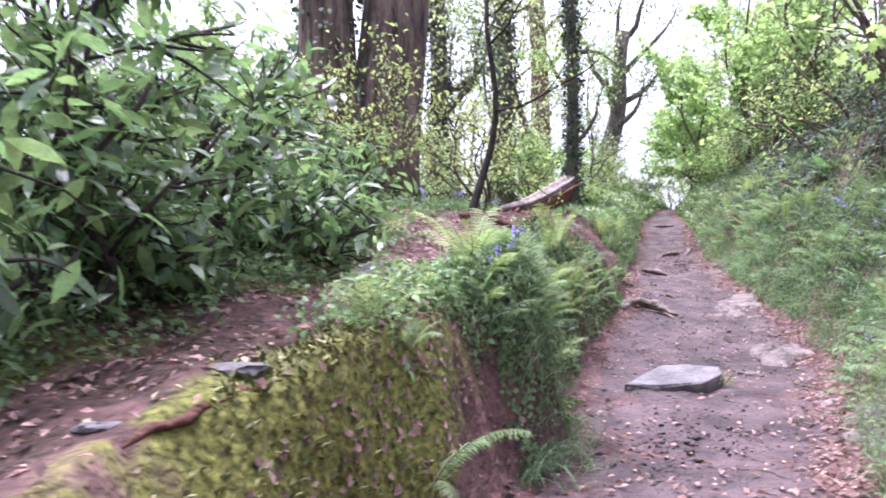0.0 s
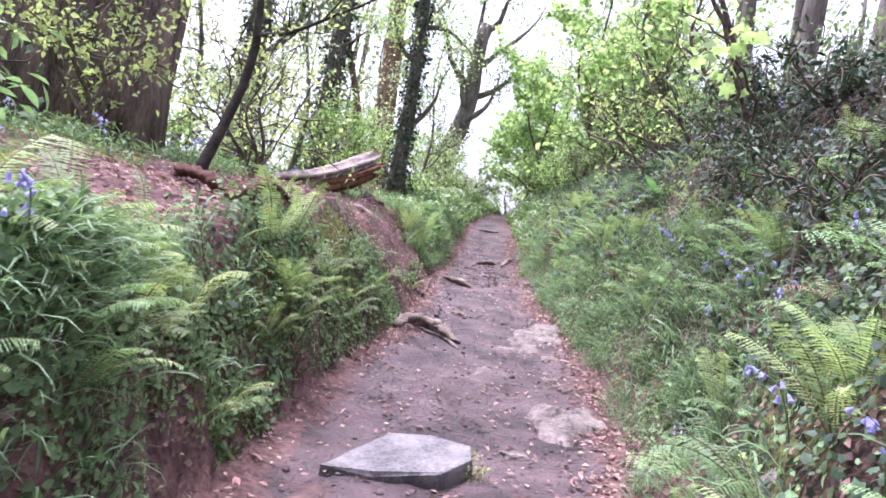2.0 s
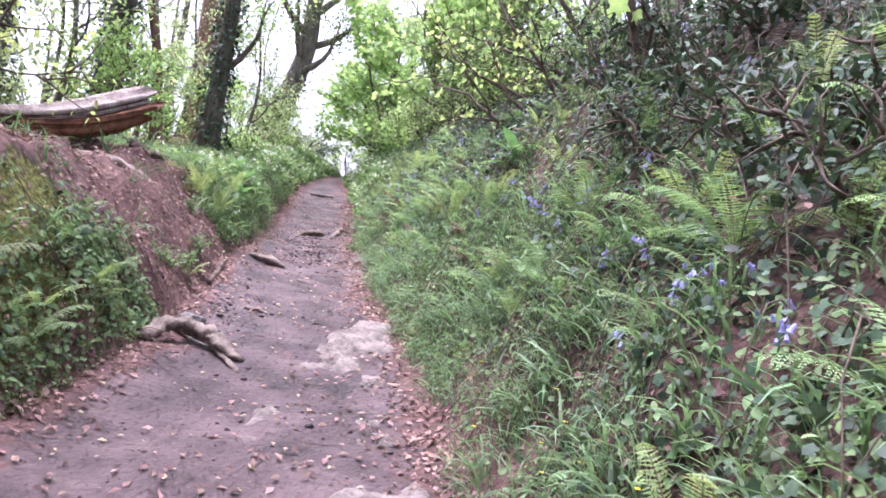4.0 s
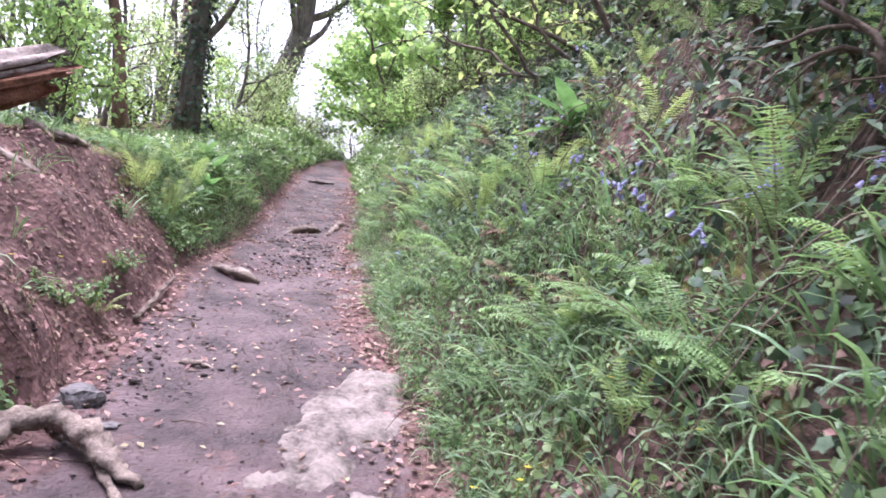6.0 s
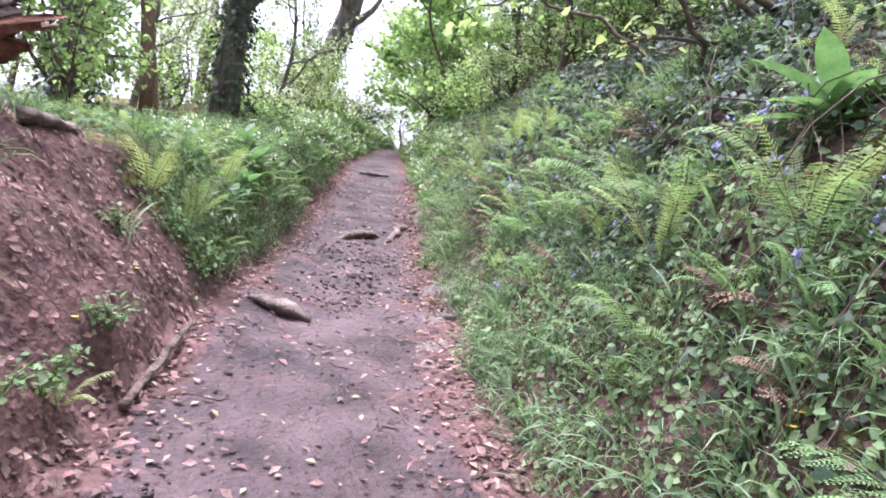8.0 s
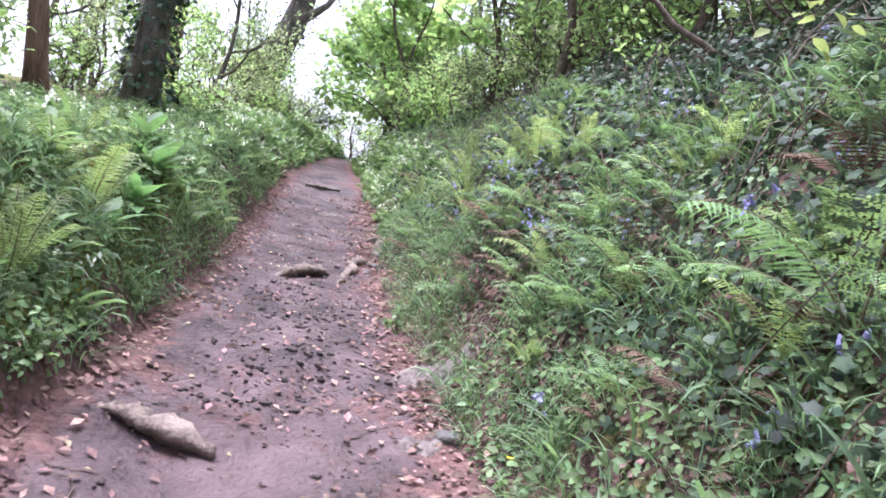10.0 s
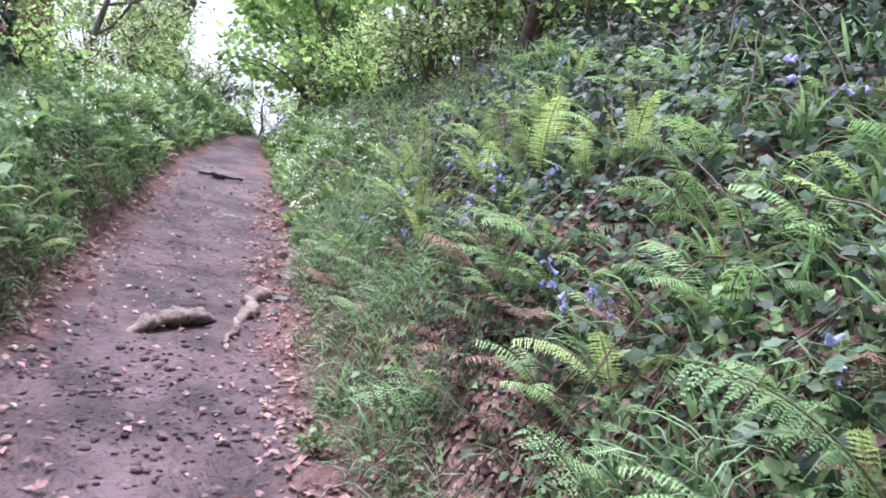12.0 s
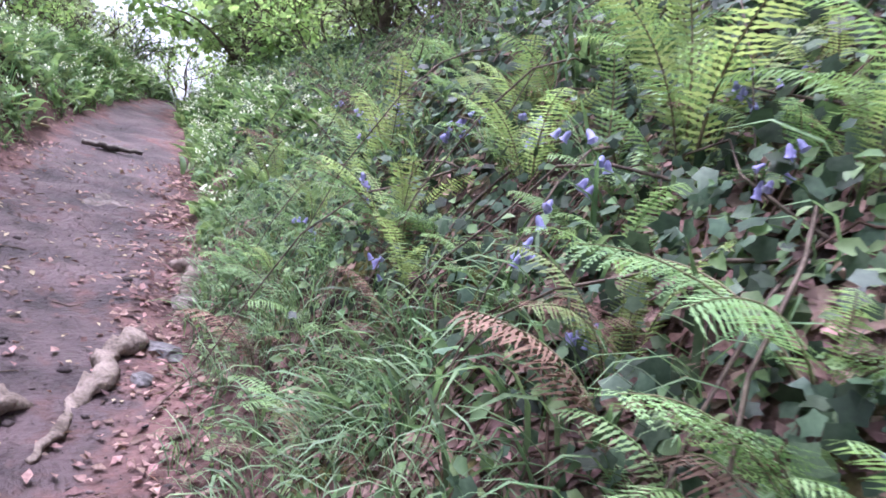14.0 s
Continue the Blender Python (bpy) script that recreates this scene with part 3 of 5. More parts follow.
tree((-1.35, 11.9), "massive old twin-stemmed tree with shaggy brown bark", [((-.42, 0), (-.5, .2, 15), .5, .26, .06), ((.3, .1), (1.9, .6, 15), .56, .3, .05)],
     M_BARK, M_CANOPY, OVAL_LEAF, .10, 2600, limbs=6, limb_from=.5, limb_len=4, twigs=5, spread=.8, ivy=900, ivy_to=6, sides=20, lump=.09)
tree((.33, 9.65), "slender crooked dark sapling on the bank", [((0, 0), (.75, .3, 4.6), .05, .018, .22)], M_DARKBARK, M_LIME, OVAL_LEAF, .06, 260,
     limbs=5, limb_from=.3, limb_len=1.7, twigs=3, twig_len=.6, spread=.25, sides=8)
tree((2.9, 22.2), "thin leaning sapling with a pale trunk", [((0, 0), (-1.4, -.4, 7.5), .13, .04, .15)], M_REDBARK, M_SPRING, OVAL_LEAF, .09, 700,
     limbs=6, limb_from=.35, limb_len=2.0, twigs=4, spread=.4, sides=8)
tree((4.6, 35.2), "tall pine-like tree with reddish bark", [((0, 0), (-.1, -.3, 19), .55, .25, .1)], M_REDBARK, M_CANOPY, OVAL_LEAF, .2, 2500,
     limbs=9, limb_from=.25, limb_len=4.5, spread=1.0, twig_len=1.6)
tree((4.05, 23.6), "tall slim tree clad in ivy", [((0, 0), (.1, -.1, 15), .22, .1, .12)], M_GREYBARK, M_SPRING, OVAL_LEAF, .10, 3200,
     limbs=10, limb_from=.12, limb_len=2.2, spread=.6, ivy=2200, ivy_to=7)
tree((8.0, 37.0), "large grey tree leaning beside the crest of the path", [((-.3, .2), (1.0, -.6, 9), .55, .3, .25)], M_GREYBARK, M_CANOPY, OVAL_LEAF, .16, 2600,
     limbs=8, limb_from=.45, limb_len=6.5, twigs=5, spread=1.0, twig_len=2.0, ivy=900, ivy_to=5, rise=.12)
tree((-.2, 20.0), "ivy-covered trunk with a bushy dark crown", [((0, 0), (.2, 0, 13), .3, .15, .1)], M_GREYBARK, M_CANOPY, OVAL_LEAF, .12, 2600,
     limbs=9, limb_from=.15, limb_len=3.2, spread=.8, ivy=2400, ivy_to=7)
tree((1.7, 22.0), "tree wrapped in ivy behind the log", [((0, 0), (.3, .2, 14), .28, .15, .1)], M_GREYBARK, M_CANOPY, OVAL_LEAF, .12, 2200,
     limbs=8, limb_from=.2, limb_len=3.0, spread=.8, ivy=2400, ivy_to=8)
for (x, y), r, h, lean, n in (((10.9, 17.8), .2, 14, -.6, 900), ((10.8, 22.6), .17, 14, .3, 900), ((9.6, 14.2), .22, 13, .9, 600),
                              ((9.9, 12.6), .24, 13, .8, 500), ((10.6, 15.8), .16, 13, .4, 500), ((11.5, 19), .25, 14, -.3, 700), ((8.3, 10.2), .1, 9, .8, 300)):
    tree((x, y), "tall grey-brown tree on top of the bank", [((0, 0), (lean, 0, h), r, r * .45, .15)], M_GREYBARK, M_SPRING, OVAL_LEAF, .13, int(n * 1.6),
         limbs=9, limb_from=.25, limb_len=3.4, twigs=5, spread=.8, group="trees on the bank")
# leafy young trees that overhang the way
for (x, y), h, n, size in (((8.9, 17.6), 4.2, 2200, .12), ((9.2, 20.6), 5.2, 3200, .14), ((9.9, 24.0), 5.6, 4200, .16), ((8.6, 14.9), 3.0, 600, .11), ((9.9, 28.6), 5.0, 3600, .16), ((10.9, 32.5), 5.0, 3000, .18), ((11.2, 22.0), 6.0, 3000, .17), ((12.0, 31.0), 5.5, 2600, .2), ((10.5, 30.6), 3.4, 2000, .15)):
    tree((x, y), "young broadleaf tree with fresh green leaves", [((0, 0), (-.7, -.2, h), .07, .02, .25), ((.2, .1), (.4, .5, h * .9), .06, .02, .2)], M_TWIG, M_SPRING, MAPLE_LEAF, size, n,
         limbs=7, limb_from=.15, limb_len=2.4, twigs=4, spread=.5, sides=7, group="young trees over the path")
tree((6.35, 10.1), "leaning sapling with broad lobed leaves", [((0, 0), (-1.5, .1, 3.6), .05, .015, .1)], M_TWIG, M_SPRING, MAPLE_LEAF, .16, 130,
     limbs=5, limb_from=.45, limb_len=1.5, twigs=3, twig_len=.6, spread=.3, sides=7)
tree((7.4, 13.2), "arching bramble-dark branches with pale leaves", [((0, 0), (-1.1, .5, 1.5), .035, .012, .1), ((0, .1), (-1.7, .9, .5), .03, .01, .08)], M_TWIG, M_LIME, OVAL_LEAF, .09, 260,
     limbs=4, limb_from=.3, limb_len=1.2, twigs=3, twig_len=.6, spread=.25, sides=6, name="shrub")


def overhang(points, radii, leaves, size, mat, label, spread=.22):
    """A bough over the way with its leaves."""
    pts = np.array(points, float)
    top = thing("overhanging_branch", pts[0], label, "branch", "boughs over the path")
    t, tt = np.linspace(0, 1, len(pts)), np.linspace(0, 1, 14)
    line = np.column_stack([np.interp(tt, t, pts[:, i]) for i in range(3)]) - pts[0]
    line[1:-1] += rng.normal(0, .02, (12, 3))
    sh = Shape()
    sh.tube(line, np.interp(tt, [0, 1], radii), 7, .06)
    part("bough", sh, M_TWIG, top)
    spots = []
    for k in range(5):
        i = int(rng.integers(5, 13))
        tw = wander(line[i], line[-1] - line[-4] + rng.normal(0, .25, 3), rng.uniform(.25, .6), 5, .2)
        sh = Shape()
        sh.tube(tw, np.linspace(.007, .002, 6), 4)
        part("twig", sh, M_TWIG, top)
        spots.append(tw[1:])
    pool = np.concatenate(spots + [line[9:]])
    for k in range(leaves):
        sh = Shape()
        sh.scatter(MAPLE_LEAF if size > .1 else OVAL_LEAF, pool[rng.integers(0, len(pool), 1)] + rng.normal(0, spread * .3, (1, 3)),
                   turns(rng.uniform(0, 6.3, 1), rng.normal(-.5, .3, 1), rng.normal(0, .4, 1)), [size * rng.uniform(.7, 1.2)])
        part("leaf", sh, mat, top, smooth=False)


overhang([(6.5, 10.3, 3.4), (6.0, 9.8, 4.2), (5.2, 9.3, 4.6), (4.5, 8.9, 4.55)], (.025, .006), 34, .17, M_SPRING, "bough with broad lobed lime-green leaves hanging over the path")
overhang([(6.15, 10.05, 3.1), (6.1, 10.05, 4.0), (5.6, 9.95, 4.9), (5.2, 9.9, 5.6)], (.045, .02), 14, .13, M_SPRING, "leaning dark sapling stem with lobed leaves")
overhang([(7.4, 13.2, 3.9), (6.9, 13.4, 4.1), (6.65, 13.55, 4.35), (6.4, 13.65, 4.95)], (.03, .012), 22, .09, M_LIME, "dark bent bough with small pale leaves")
overhang([(6.9, 13.9, 3.7), (6.65, 13.6, 3.95), (6.2, 13.7, 4.4), (5.9, 13.75, 4.75)], (.028, .01), 22, .10, M_SPRING, "thin dark bough with fresh leaves over the path")
overhang([(7.7, 14.0, 4.0), (6.9, 13.7, 3.98), (6.3, 13.6, 3.9), (5.9, 13.7, 3.75)], (.022, .006), 26, .09, M_LIME, "low trailing bough with pale young leaves")
overhang([(8.2, 16.0, 4.3), (7.5, 16.6, 4.9), (6.9, 17.3, 5.2), (6.3, 18.2, 5.0)], (.03, .008), 40, .12, M_SPRING, "leafy bough reaching over the path")

# evergreen shrubs
for (x, y), h, n in (((-2.3, 4.6), 2.9, 850), ((-3.3, 6.2), 3.0, 950), ((-1.9, 6.9), 1.4, 1300), ((-3.0, 3.0), 2.6, 850), ((-1.95, 3.9), 1.4, 1000), ((-1.75, 5.5), 1.2, 1300), ((-1.2, 7.6), .7, 900), ((-2.1, 3.2), .35, 500), ((-1.85, 4.5), .35, 500), ((-2.6, 2.6), .5, 600), ((-1.15, 6.2), .4, 600), ((-2.6, 3.9), .8, 800)):
    tree((x, y), "evergreen shrub with long glossy leaves", [((0, 0), (.3, -.2, h), .045, .012, .2), ((.15, .1), (-.5, .3, h * .9), .04, .012, .2), ((0, -.1), (.7, -.5, h * .75), .035, .01, .2)],
         M_DARKBARK, M_LAUREL, LONG_LEAF, .17, n, limbs=6, limb_from=.15, limb_len=min(1.3, .35 + .6 * h), twigs=4, twig_len=min(.6, .25 + .3 * h), spread=.3, sides=7, name="shrub", group="evergreen shrubs", droop=-.25)
for (x, y), h, n in (((6.4, 8.9), .4, 650), ((6.9, 10.6), .4, 650), ((6.2, 7.2), .4, 650), ((5.6, 5.2), .4, 600), ((7.4, 12.0), .4, 600)):
    tree((x, y), "dark tangled evergreen shrub on the bank", [((0, 0), (-.5, .1, h), .03, .01, .1), ((.1, .2), (.2, .4, h), .03, .01, .1)],
         M_TWIG, M_IVY, LONG_LEAF, .12, n, limbs=6, limb_from=.1, limb_len=.6, twigs=4, twig_len=.4, spread=.25, sides=6, name="shrub", group="shrubs on the bank", droop=-.3)
# hazel with pale leaves round the old tree, and bushes along the shelf
for (x, y), h, n, mat in (((-.9, 10.4), 1.9, 1300, M_LIME), ((-2.4, 9.7), 1.8, 1100, M_LIME), ((.6, 12.6), 1.7, 900, M_LIME), ((-3.8, 11.5), 2.8, 1800, M_SPRING),
                          ((.2, 16.5), 2.2, 1700, M_LEAFHAZE), ((2.0, 18.6), 1.8, 2200, M_SPRING), ((4.3, 26.5), 2.0, 1500, M_SPRING), ((-2.8, 15.5), 3.5, 2400, M_CANOPY),
                          ((3.2, 27.5), 2.6, 1700, M_LEAFHAZE), ((5.6, 31), 2.4, 1700, M_SPRING), ((6.3, 29.6), 1.3, 1300, M_LEAFHAZE), ((7.4, 32.4), 1.6, 1500, M_SPRING), ((10.7, 30.2), 2.4, 2200, M_CANOPY), ((6.7, 32.5), 2.6, 2000, M_CANOPY), ((7.4, 35.5), 2.2, 1500, M_CANOPY), ((11.6, 33.5), 3.4, 2000, M_CANOPY), ((11.0, 36.5), 2.4, 1500, M_SPRING), ((10.6, 41), 1.6, 1800, M_CANOPY), ((12.6, 40), 2.4, 1800, M_CANOPY), ((8.6, 41), 2.6, 1800, M_CANOPY), ((8.7, 13.6), .6, 800, M_CANOPY), ((9.0, 15.2), .8, 900, M_SPRING), ((9.2, 17.0), 1.6, 1700, M_CANOPY), ((9.6, 18.8), 1.8, 1800, M_CANOPY), ((9.9, 20.6), 1.8, 1800, M_SPRING), ((10.4, 22.6), 2.0, 1800, M_CANOPY), ((10.9, 24.8), 2.0, 1800, M_CANOPY), ((11.3, 27.2), 2.2, 1800, M_CANOPY), ((8.6, 11.8), .6, 800, M_CANOPY), ((-6, 13.5), 3.6, 2000, M_CANOPY), ((-5.6, 8.2), 3.4, 2000, M_CANOPY)):
    tree((x, y), "bushy shrub with small fresh green leaves", [((0, 0), (.3, .1, h), .03, .01, .15), ((.1, .1), (-.5, .2, h * .9), .03, .01, .15), ((0, -.1), (.1, -.5, h * .8), .025, .01, .15)],
         M_TWIG, mat, OVAL_LEAF, .075 if mat == M_LIME else .095, n, limbs=5, limb_from=.2, limb_len=1.1 + .2 * h, twigs=4, twig_len=.6, spread=.35, sides=6, name="shrub", group="bushes beside the path")

for (x, y), h, n in (((-1.0, 16.4), 6.5, 1100), ((1.0, 18.6), 6, 1000), ((2.4, 25.0), 7, 1300), ((.2, 25.5), 8, 1400), ((-3.2, 19.5), 8, 1300), ((3.6, 29.5), 8, 1300), ((5.5, 28.6), 6.5, 1100), ((-4.5, 24), 9, 1300), ((6.6, 34.5), 7, 1200), ((-2.2, 13.6), 5.5, 800), ((10.2, 26.2), 7, 1300), ((9.6, 22.4), 6, 1100)):
    tree((x, y), "thin sapling with delicate pale spring leaves", [((0, 0), (.4, -.2, h), .06, .015, .25)], M_GREYBARK, M_LEAFHAZE, OVAL_LEAF, .11, n,
         limbs=9, limb_from=.12, limb_len=2.6, twigs=5, twig_len=1.0, spread=.7, sides=7, group="saplings in the wood")
# dense low thickets along the crest of the bank and beside the far way
for left, o, y, h, n, mat in ((0, 1.75, 4.6, .3, 800, M_IVY), (0, 1.5, 6.4, .25, 900, M_IVY), (0, 1.5, 7.5, .25, 1000, M_IVY), (0, 1.35, 8.5, .25, 1000, M_IVY), (0, 1.5, 9.6, .25, 1000, M_IVY), (0, 1.8, 10.8, .3, 1000, M_IVY),
                              (0, 2.3, 12.2, .5, 1200, M_CANOPY), (0, 2.6, 14.0, .6, 1300, M_IVY), (0, 2.8, 15.8, .7, 1300, M_CANOPY), (0, 2.7, 17.4, .8, 1300, M_SPRING), (0, 2.6, 19.2, .9, 1300, M_SPRING), (0, 2.4, 21, 1.0, 1400, M_LEAFHAZE),
                              (0, 2.2, 22.6, 1.1, 1500, M_SPRING), (0, 1.9, 24.2, 1.2, 1500, M_LEAFHAZE), (0, 1.6, 25.8, 1.3, 1500, M_SPRING), (0, 1.3, 27.4, 1.3, 1600, M_SPRING), (0, 1.1, 29, 1.4, 1600, M_LEAFHAZE), (0, 1.1, 30.8, 1.5, 1600, M_SPRING), (0, 1.0, 33, 1.6, 1600, M_CANOPY),
                              (1, 1.7, 24.5, .4, 900, M_SPRING), (1, 1.6, 26.5, .45, 900, M_LEAFHAZE), (1, 1.4, 28.6, .5, 1000, M_SPRING), (1, 1.2, 30.6, .7, 1200, M_LEAFHAZE), (1, 1.0, 33, .9, 1200, M_CANOPY),
                              (1, 4.6, 15.2, .7, 1000, M_SPRING), (1, 4.4, 17.6, .7, 1000, M_LEAFHAZE), (1, 4.4, 20, .8, 1000, M_SPRING), (1, 4.2, 22.4, .9, 1000, M_LEAFHAZE), (1, 3.8, 25, 1.0, 1100, M_SPRING), (1, 6.4, 16, 1.2, 1200, M_LEAFHAZE)):
    x = float(smooth(y, ST_L)) - o if left else float(smooth(y, ST_R)) + o
    tree((x, y), "low dense thicket of small leaves and brown twigs", [((0, 0), (.2, .3, h), .022, .008, .1), ((.1, .2), (-.35, .5, h * .9), .02, .008, .1), ((0, -.2), (-.2, -.5, h * .8), .02, .008, .1), ((.1, 0), (.5, -.2, h * .8), .02, .008, .1)],
         M_TWIG, mat, LONG_LEAF if mat == M_IVY else OVAL_LEAF, .085, n, limbs=5, limb_from=.05, limb_len=.3 + .55 * h, twigs=4, twig_len=.25 + .25 * h, spread=.35, sides=5, name="shrub", group="thickets along the banks", droop=-.3)


def far_woods():
    s = Shape()
    c = Shape()
    for i in range(90):
        a = rng.uniform(-1.35, 1.35)
        d = rng.uniform(42, 85)
        x, y = 5 + d * math.sin(a), 6 + d * math.cos(a)
        if abs(x - 12 - .2 * (y - 40)) < 7 and y > 30:
            continue
        z, h, r = float(height(x, y)), rng.uniform(11, 18), rng.uniform(.12, .32)
        top = np.array([x + rng.normal(0, 1), y + rng.normal(0, 1), z + h])
        s.tube(np.linspace((x, y, z - .3), top, 5), np.linspace(r, r * .4, 5), 6)
        n = 330
        q = rng.uniform(.0, 1, n)
        p = np.outer(1 - q, (x, y, z)) + np.outer(q, top) + rng.normal(0, 1, (n, 3)) * np.array([2.2, 2.2, 1.0])
        c.scatter(OVAL_LEAF, p, clump_frames(n, .7), rng.uniform(.25, .55, n))
    w = part("far_trunks", s, M_GREYBARK, None)
    tagged(w, "distant grey tree trunks of the wood", "woods", kind="stuff")
    tagged(part("far_foliage", c, M_CANOPY, None, smooth=False), "hazy spring foliage of the distant wood", "foliage", kind="stuff")


far_woods()


# ---- stones, slab, roots and the log ----
def stone(name, where, size, seed, mat, label, turn=0.0, flat=.35, cuts=3, category="stone", sink=0.0):
    """An uneven stone, its top worn flat, sunk a little into the earth."""
    bm = bmesh.new()
    bmesh.ops.create_icosphere(bm, subdivisions=cuts, radius=1)
    for v in bm.verts:
        d = noise.noise(v.co * 1.3 + Vector((seed, 0, 0))) * .42 + noise.noise(v.co * 3.4 + Vector((0, seed, 0))) * .16
        v.co *= 1 + d
        if v.co.z > .45:
            v.co.z = .45 + (v.co.z - .45) * flat
        v.co.x, v.co.y, v.co.z = v.co.x * size[0], v.co.y * size[1], v.co.z * size[2]
    me = bpy.data.meshes.new(name)
    bm.to_mesh(me)
    bm.free()
    me.materials.append(mat)
    ob = new(name, me)
    x, y = where
    ob.matrix_world = pose(x, y, float(height(x, y)) - sink, rz=turn)
    return tagged(ob, label, category)


def slab():
    """The step: a split grey flagstone with a mossy end."""
    bm = bmesh.new()
    outline = [(-.56, -.10), (-.30, -.20), (.10, -.24), (.36, -.12), (.42, .06), (.22, .26), (-.05, .30), (-.34, .10)]
    lo = [bm.verts.new((x * 1.02, y * 1.02, -.16)) for x, y in outline]
    mid = [bm.verts.new((x, y, .05 + .02 * math.sin(9 * x))) for x, y in outline]
    up = [bm.verts.new((x * .955, y * .94, .085 + .012 * math.sin(7 * y + 3 * x) + .02 * x)) for x, y in outline]
    n = len(outline)
    for i in range(n):
        j = (i + 1) % n
        bm.faces.new((lo[i], lo[j], mid[j], mid[i]))
        bm.faces.new((mid[i], mid[j], up[j], up[i]))
    bm.faces.new(up)
    bmesh.ops.recalc_face_normals(bm, faces=bm.faces)
    me = bpy.data.meshes.new("stone_step")
    bm.to_mesh(me)
    bm.free()
    me.materials.append(M_ROCK)
    ob = new("stone_step", me)
    ob.matrix_world = pose(2.16, 6.92, float(smooth(6.92, ST_Z)) - .03, 9, -3, 8)
    tagged(ob, "flat grey stone slab forming a step, moss on its end", "stone step")
    sh = Shape()
    n = 420
    p = np.column_stack([rng.uniform(.28, .46, n), rng.uniform(-.22, .12, n), rng.uniform(-.02, .085, n)])
    sh.scatter(SMALL_LEAF, p, clump_frames(n, .8), rng.uniform(.012, .03, n))
    tagged(part("moss_tuft", sh, M_MOSS, ob, smooth=False), "olive moss cushion", kind="stuff")


slab()
stone("stone", (2.95, 7.32), (.10, .07, .05), 3, M_PALE, "small pale stone beside the step")


def outcrop(x, y, long, wide, turn, lift, seed):
    """Bedrock worn level with the way: a ragged low back with cracks and steps, its rim under the earth."""
    rings, spokes = 22, 64
    rho = np.linspace(0, 1, rings)[:, None] * np.ones((1, spokes))
    ang = np.ones((rings, 1)) * np.linspace(0, 2 * np.pi, spokes, endpoint=False)[None]
    reach = 1 + .3 * wave(np.cos(ang) * 1.3 + seed, np.sin(ang) * 1.3, .8, seed)
    u, v = rho * reach * np.cos(ang) * long, rho * reach * np.sin(ang) * wide
    c, k = math.cos(radians(turn)), math.sin(radians(turn))
    px, py = x + u * c - v * k, y + u * k + v * c
    steps = np.round((wave(px, py, .34, seed) * .5 + .5) * 4) / 4
    rise = lift * (1 - rho ** 2) * (.3 + .6 * steps) + .022 * wave(px, py, .1, seed + 1) + .05 * wave(px, py, .26, seed + 2) - .02
    pz = height(px, py, False) - .02 + rise - .09 * rho ** 6 - .05 * (rho > .97)
    verts = np.stack([px - x, py - y, pz - float(height(x, y, False))], -1).reshape(-1, 3)
    i, j = np.meshgrid(np.arange(rings - 1), np.arange(spokes), indexing="ij")
    n0, n1 = i * spokes + j, i * spokes + (j + 1) % spokes
    quad = np.stack([n0, n0 + spokes, n1 + spokes, n1], -1).reshape(-1, 4)
    ob = bulk("rock_outcrop", verts, np.concatenate([quad[:, [0, 1, 2]], quad[:, [0, 2, 3]]]), M_PALE)
    ob.location = (x, y, float(height(x, y, False)))
    tagged(ob, "worn pinkish-grey bedrock showing through the path", "rock", "bedrock along the path")


for place in ((4.4, 11.3, 1.15, .46, 58, .17, 11), (3.33, 9.4, .5, .26, 65, .06, 12), (3.98, 9.35, .6, .28, 70, .10, 13), (3.62, 8.15, .72, .36, 62, .15, 14), (4.2, 10.2, .5, .22, 70, .08, 20),
              (2.98, 5.3, .85, .34, 60, .10, 15), (3.2, 6.3, .4, .2, 70, .08, 21), (5.9, 15.9, .34, .26, 30, .16, 16), (5.45, 14.95, .26, .17, 60, .10, 17), (5.2, 14.2, .45, .2, 70, .08, 18), (6.85, 22.3, .5, .3, 70, .05, 19)):
    outcrop(*place)
stone("boulder", (-.42, 4.7), (.20, .10, .34), 31, M_ROCK, "upright grey boulder set in the bank", 35, .6, category="rock", sink=.1)
for where, size, seed in (((-.72, 2.85), (.13, .08, .04), 32), ((-.98, 2.35), (.06, .05, .025), 33), ((2.98, 11.66), (.14, .12, .12), 34), ((3.15, 11.3), (.07, .05, .03), 36),
                          ((6.45, 19.15), (.07, .05, .05), 37), ((6.9, 20.1), (.12, .09, .07), 38), ((6.62, 19.5), (.13, .08, .06), 39), ((4.75, 18.0), (.06, .04, .03), 40), ((5.6, 15.0), (.1, .07, .06), 41)):
    stone("stone", where, size, seed, M_ROCK if seed != 38 else M_PALE, "weathered stone half sunk in the earth", seed * 17)


def root(points, radii, label, mat=M_ROOT, name="tree_root", lift=0.02, category="root"):
    """A root along places in the plan, each with its height above the earth."""
    pts = np.array([(x, y, float(height(x, y)) + h + lift) for x, y, h in points])
    t = np.linspace(0, 1, len(pts))
    tt = np.linspace(0, 1, len(pts) * 5)
    fine = np.column_stack([np.interp(tt, t, pts[:, i]) for i in range(3)])
    for _ in range(3):
        fine[1:-1] = (fine[:-2] + 2 * fine[1:-1] + fine[2:]) / 4
    fine[1:-1] += rng.normal(0, .006, (len(fine) - 2, 3))
    sh = Shape()
    sh.tube(fine, np.interp(tt, t, radii) * rng.uniform(.8, 1.25, len(tt)), 9, .2)
    ob = sh.build(name, mat, None, True)
    return tagged(ob, label, category)


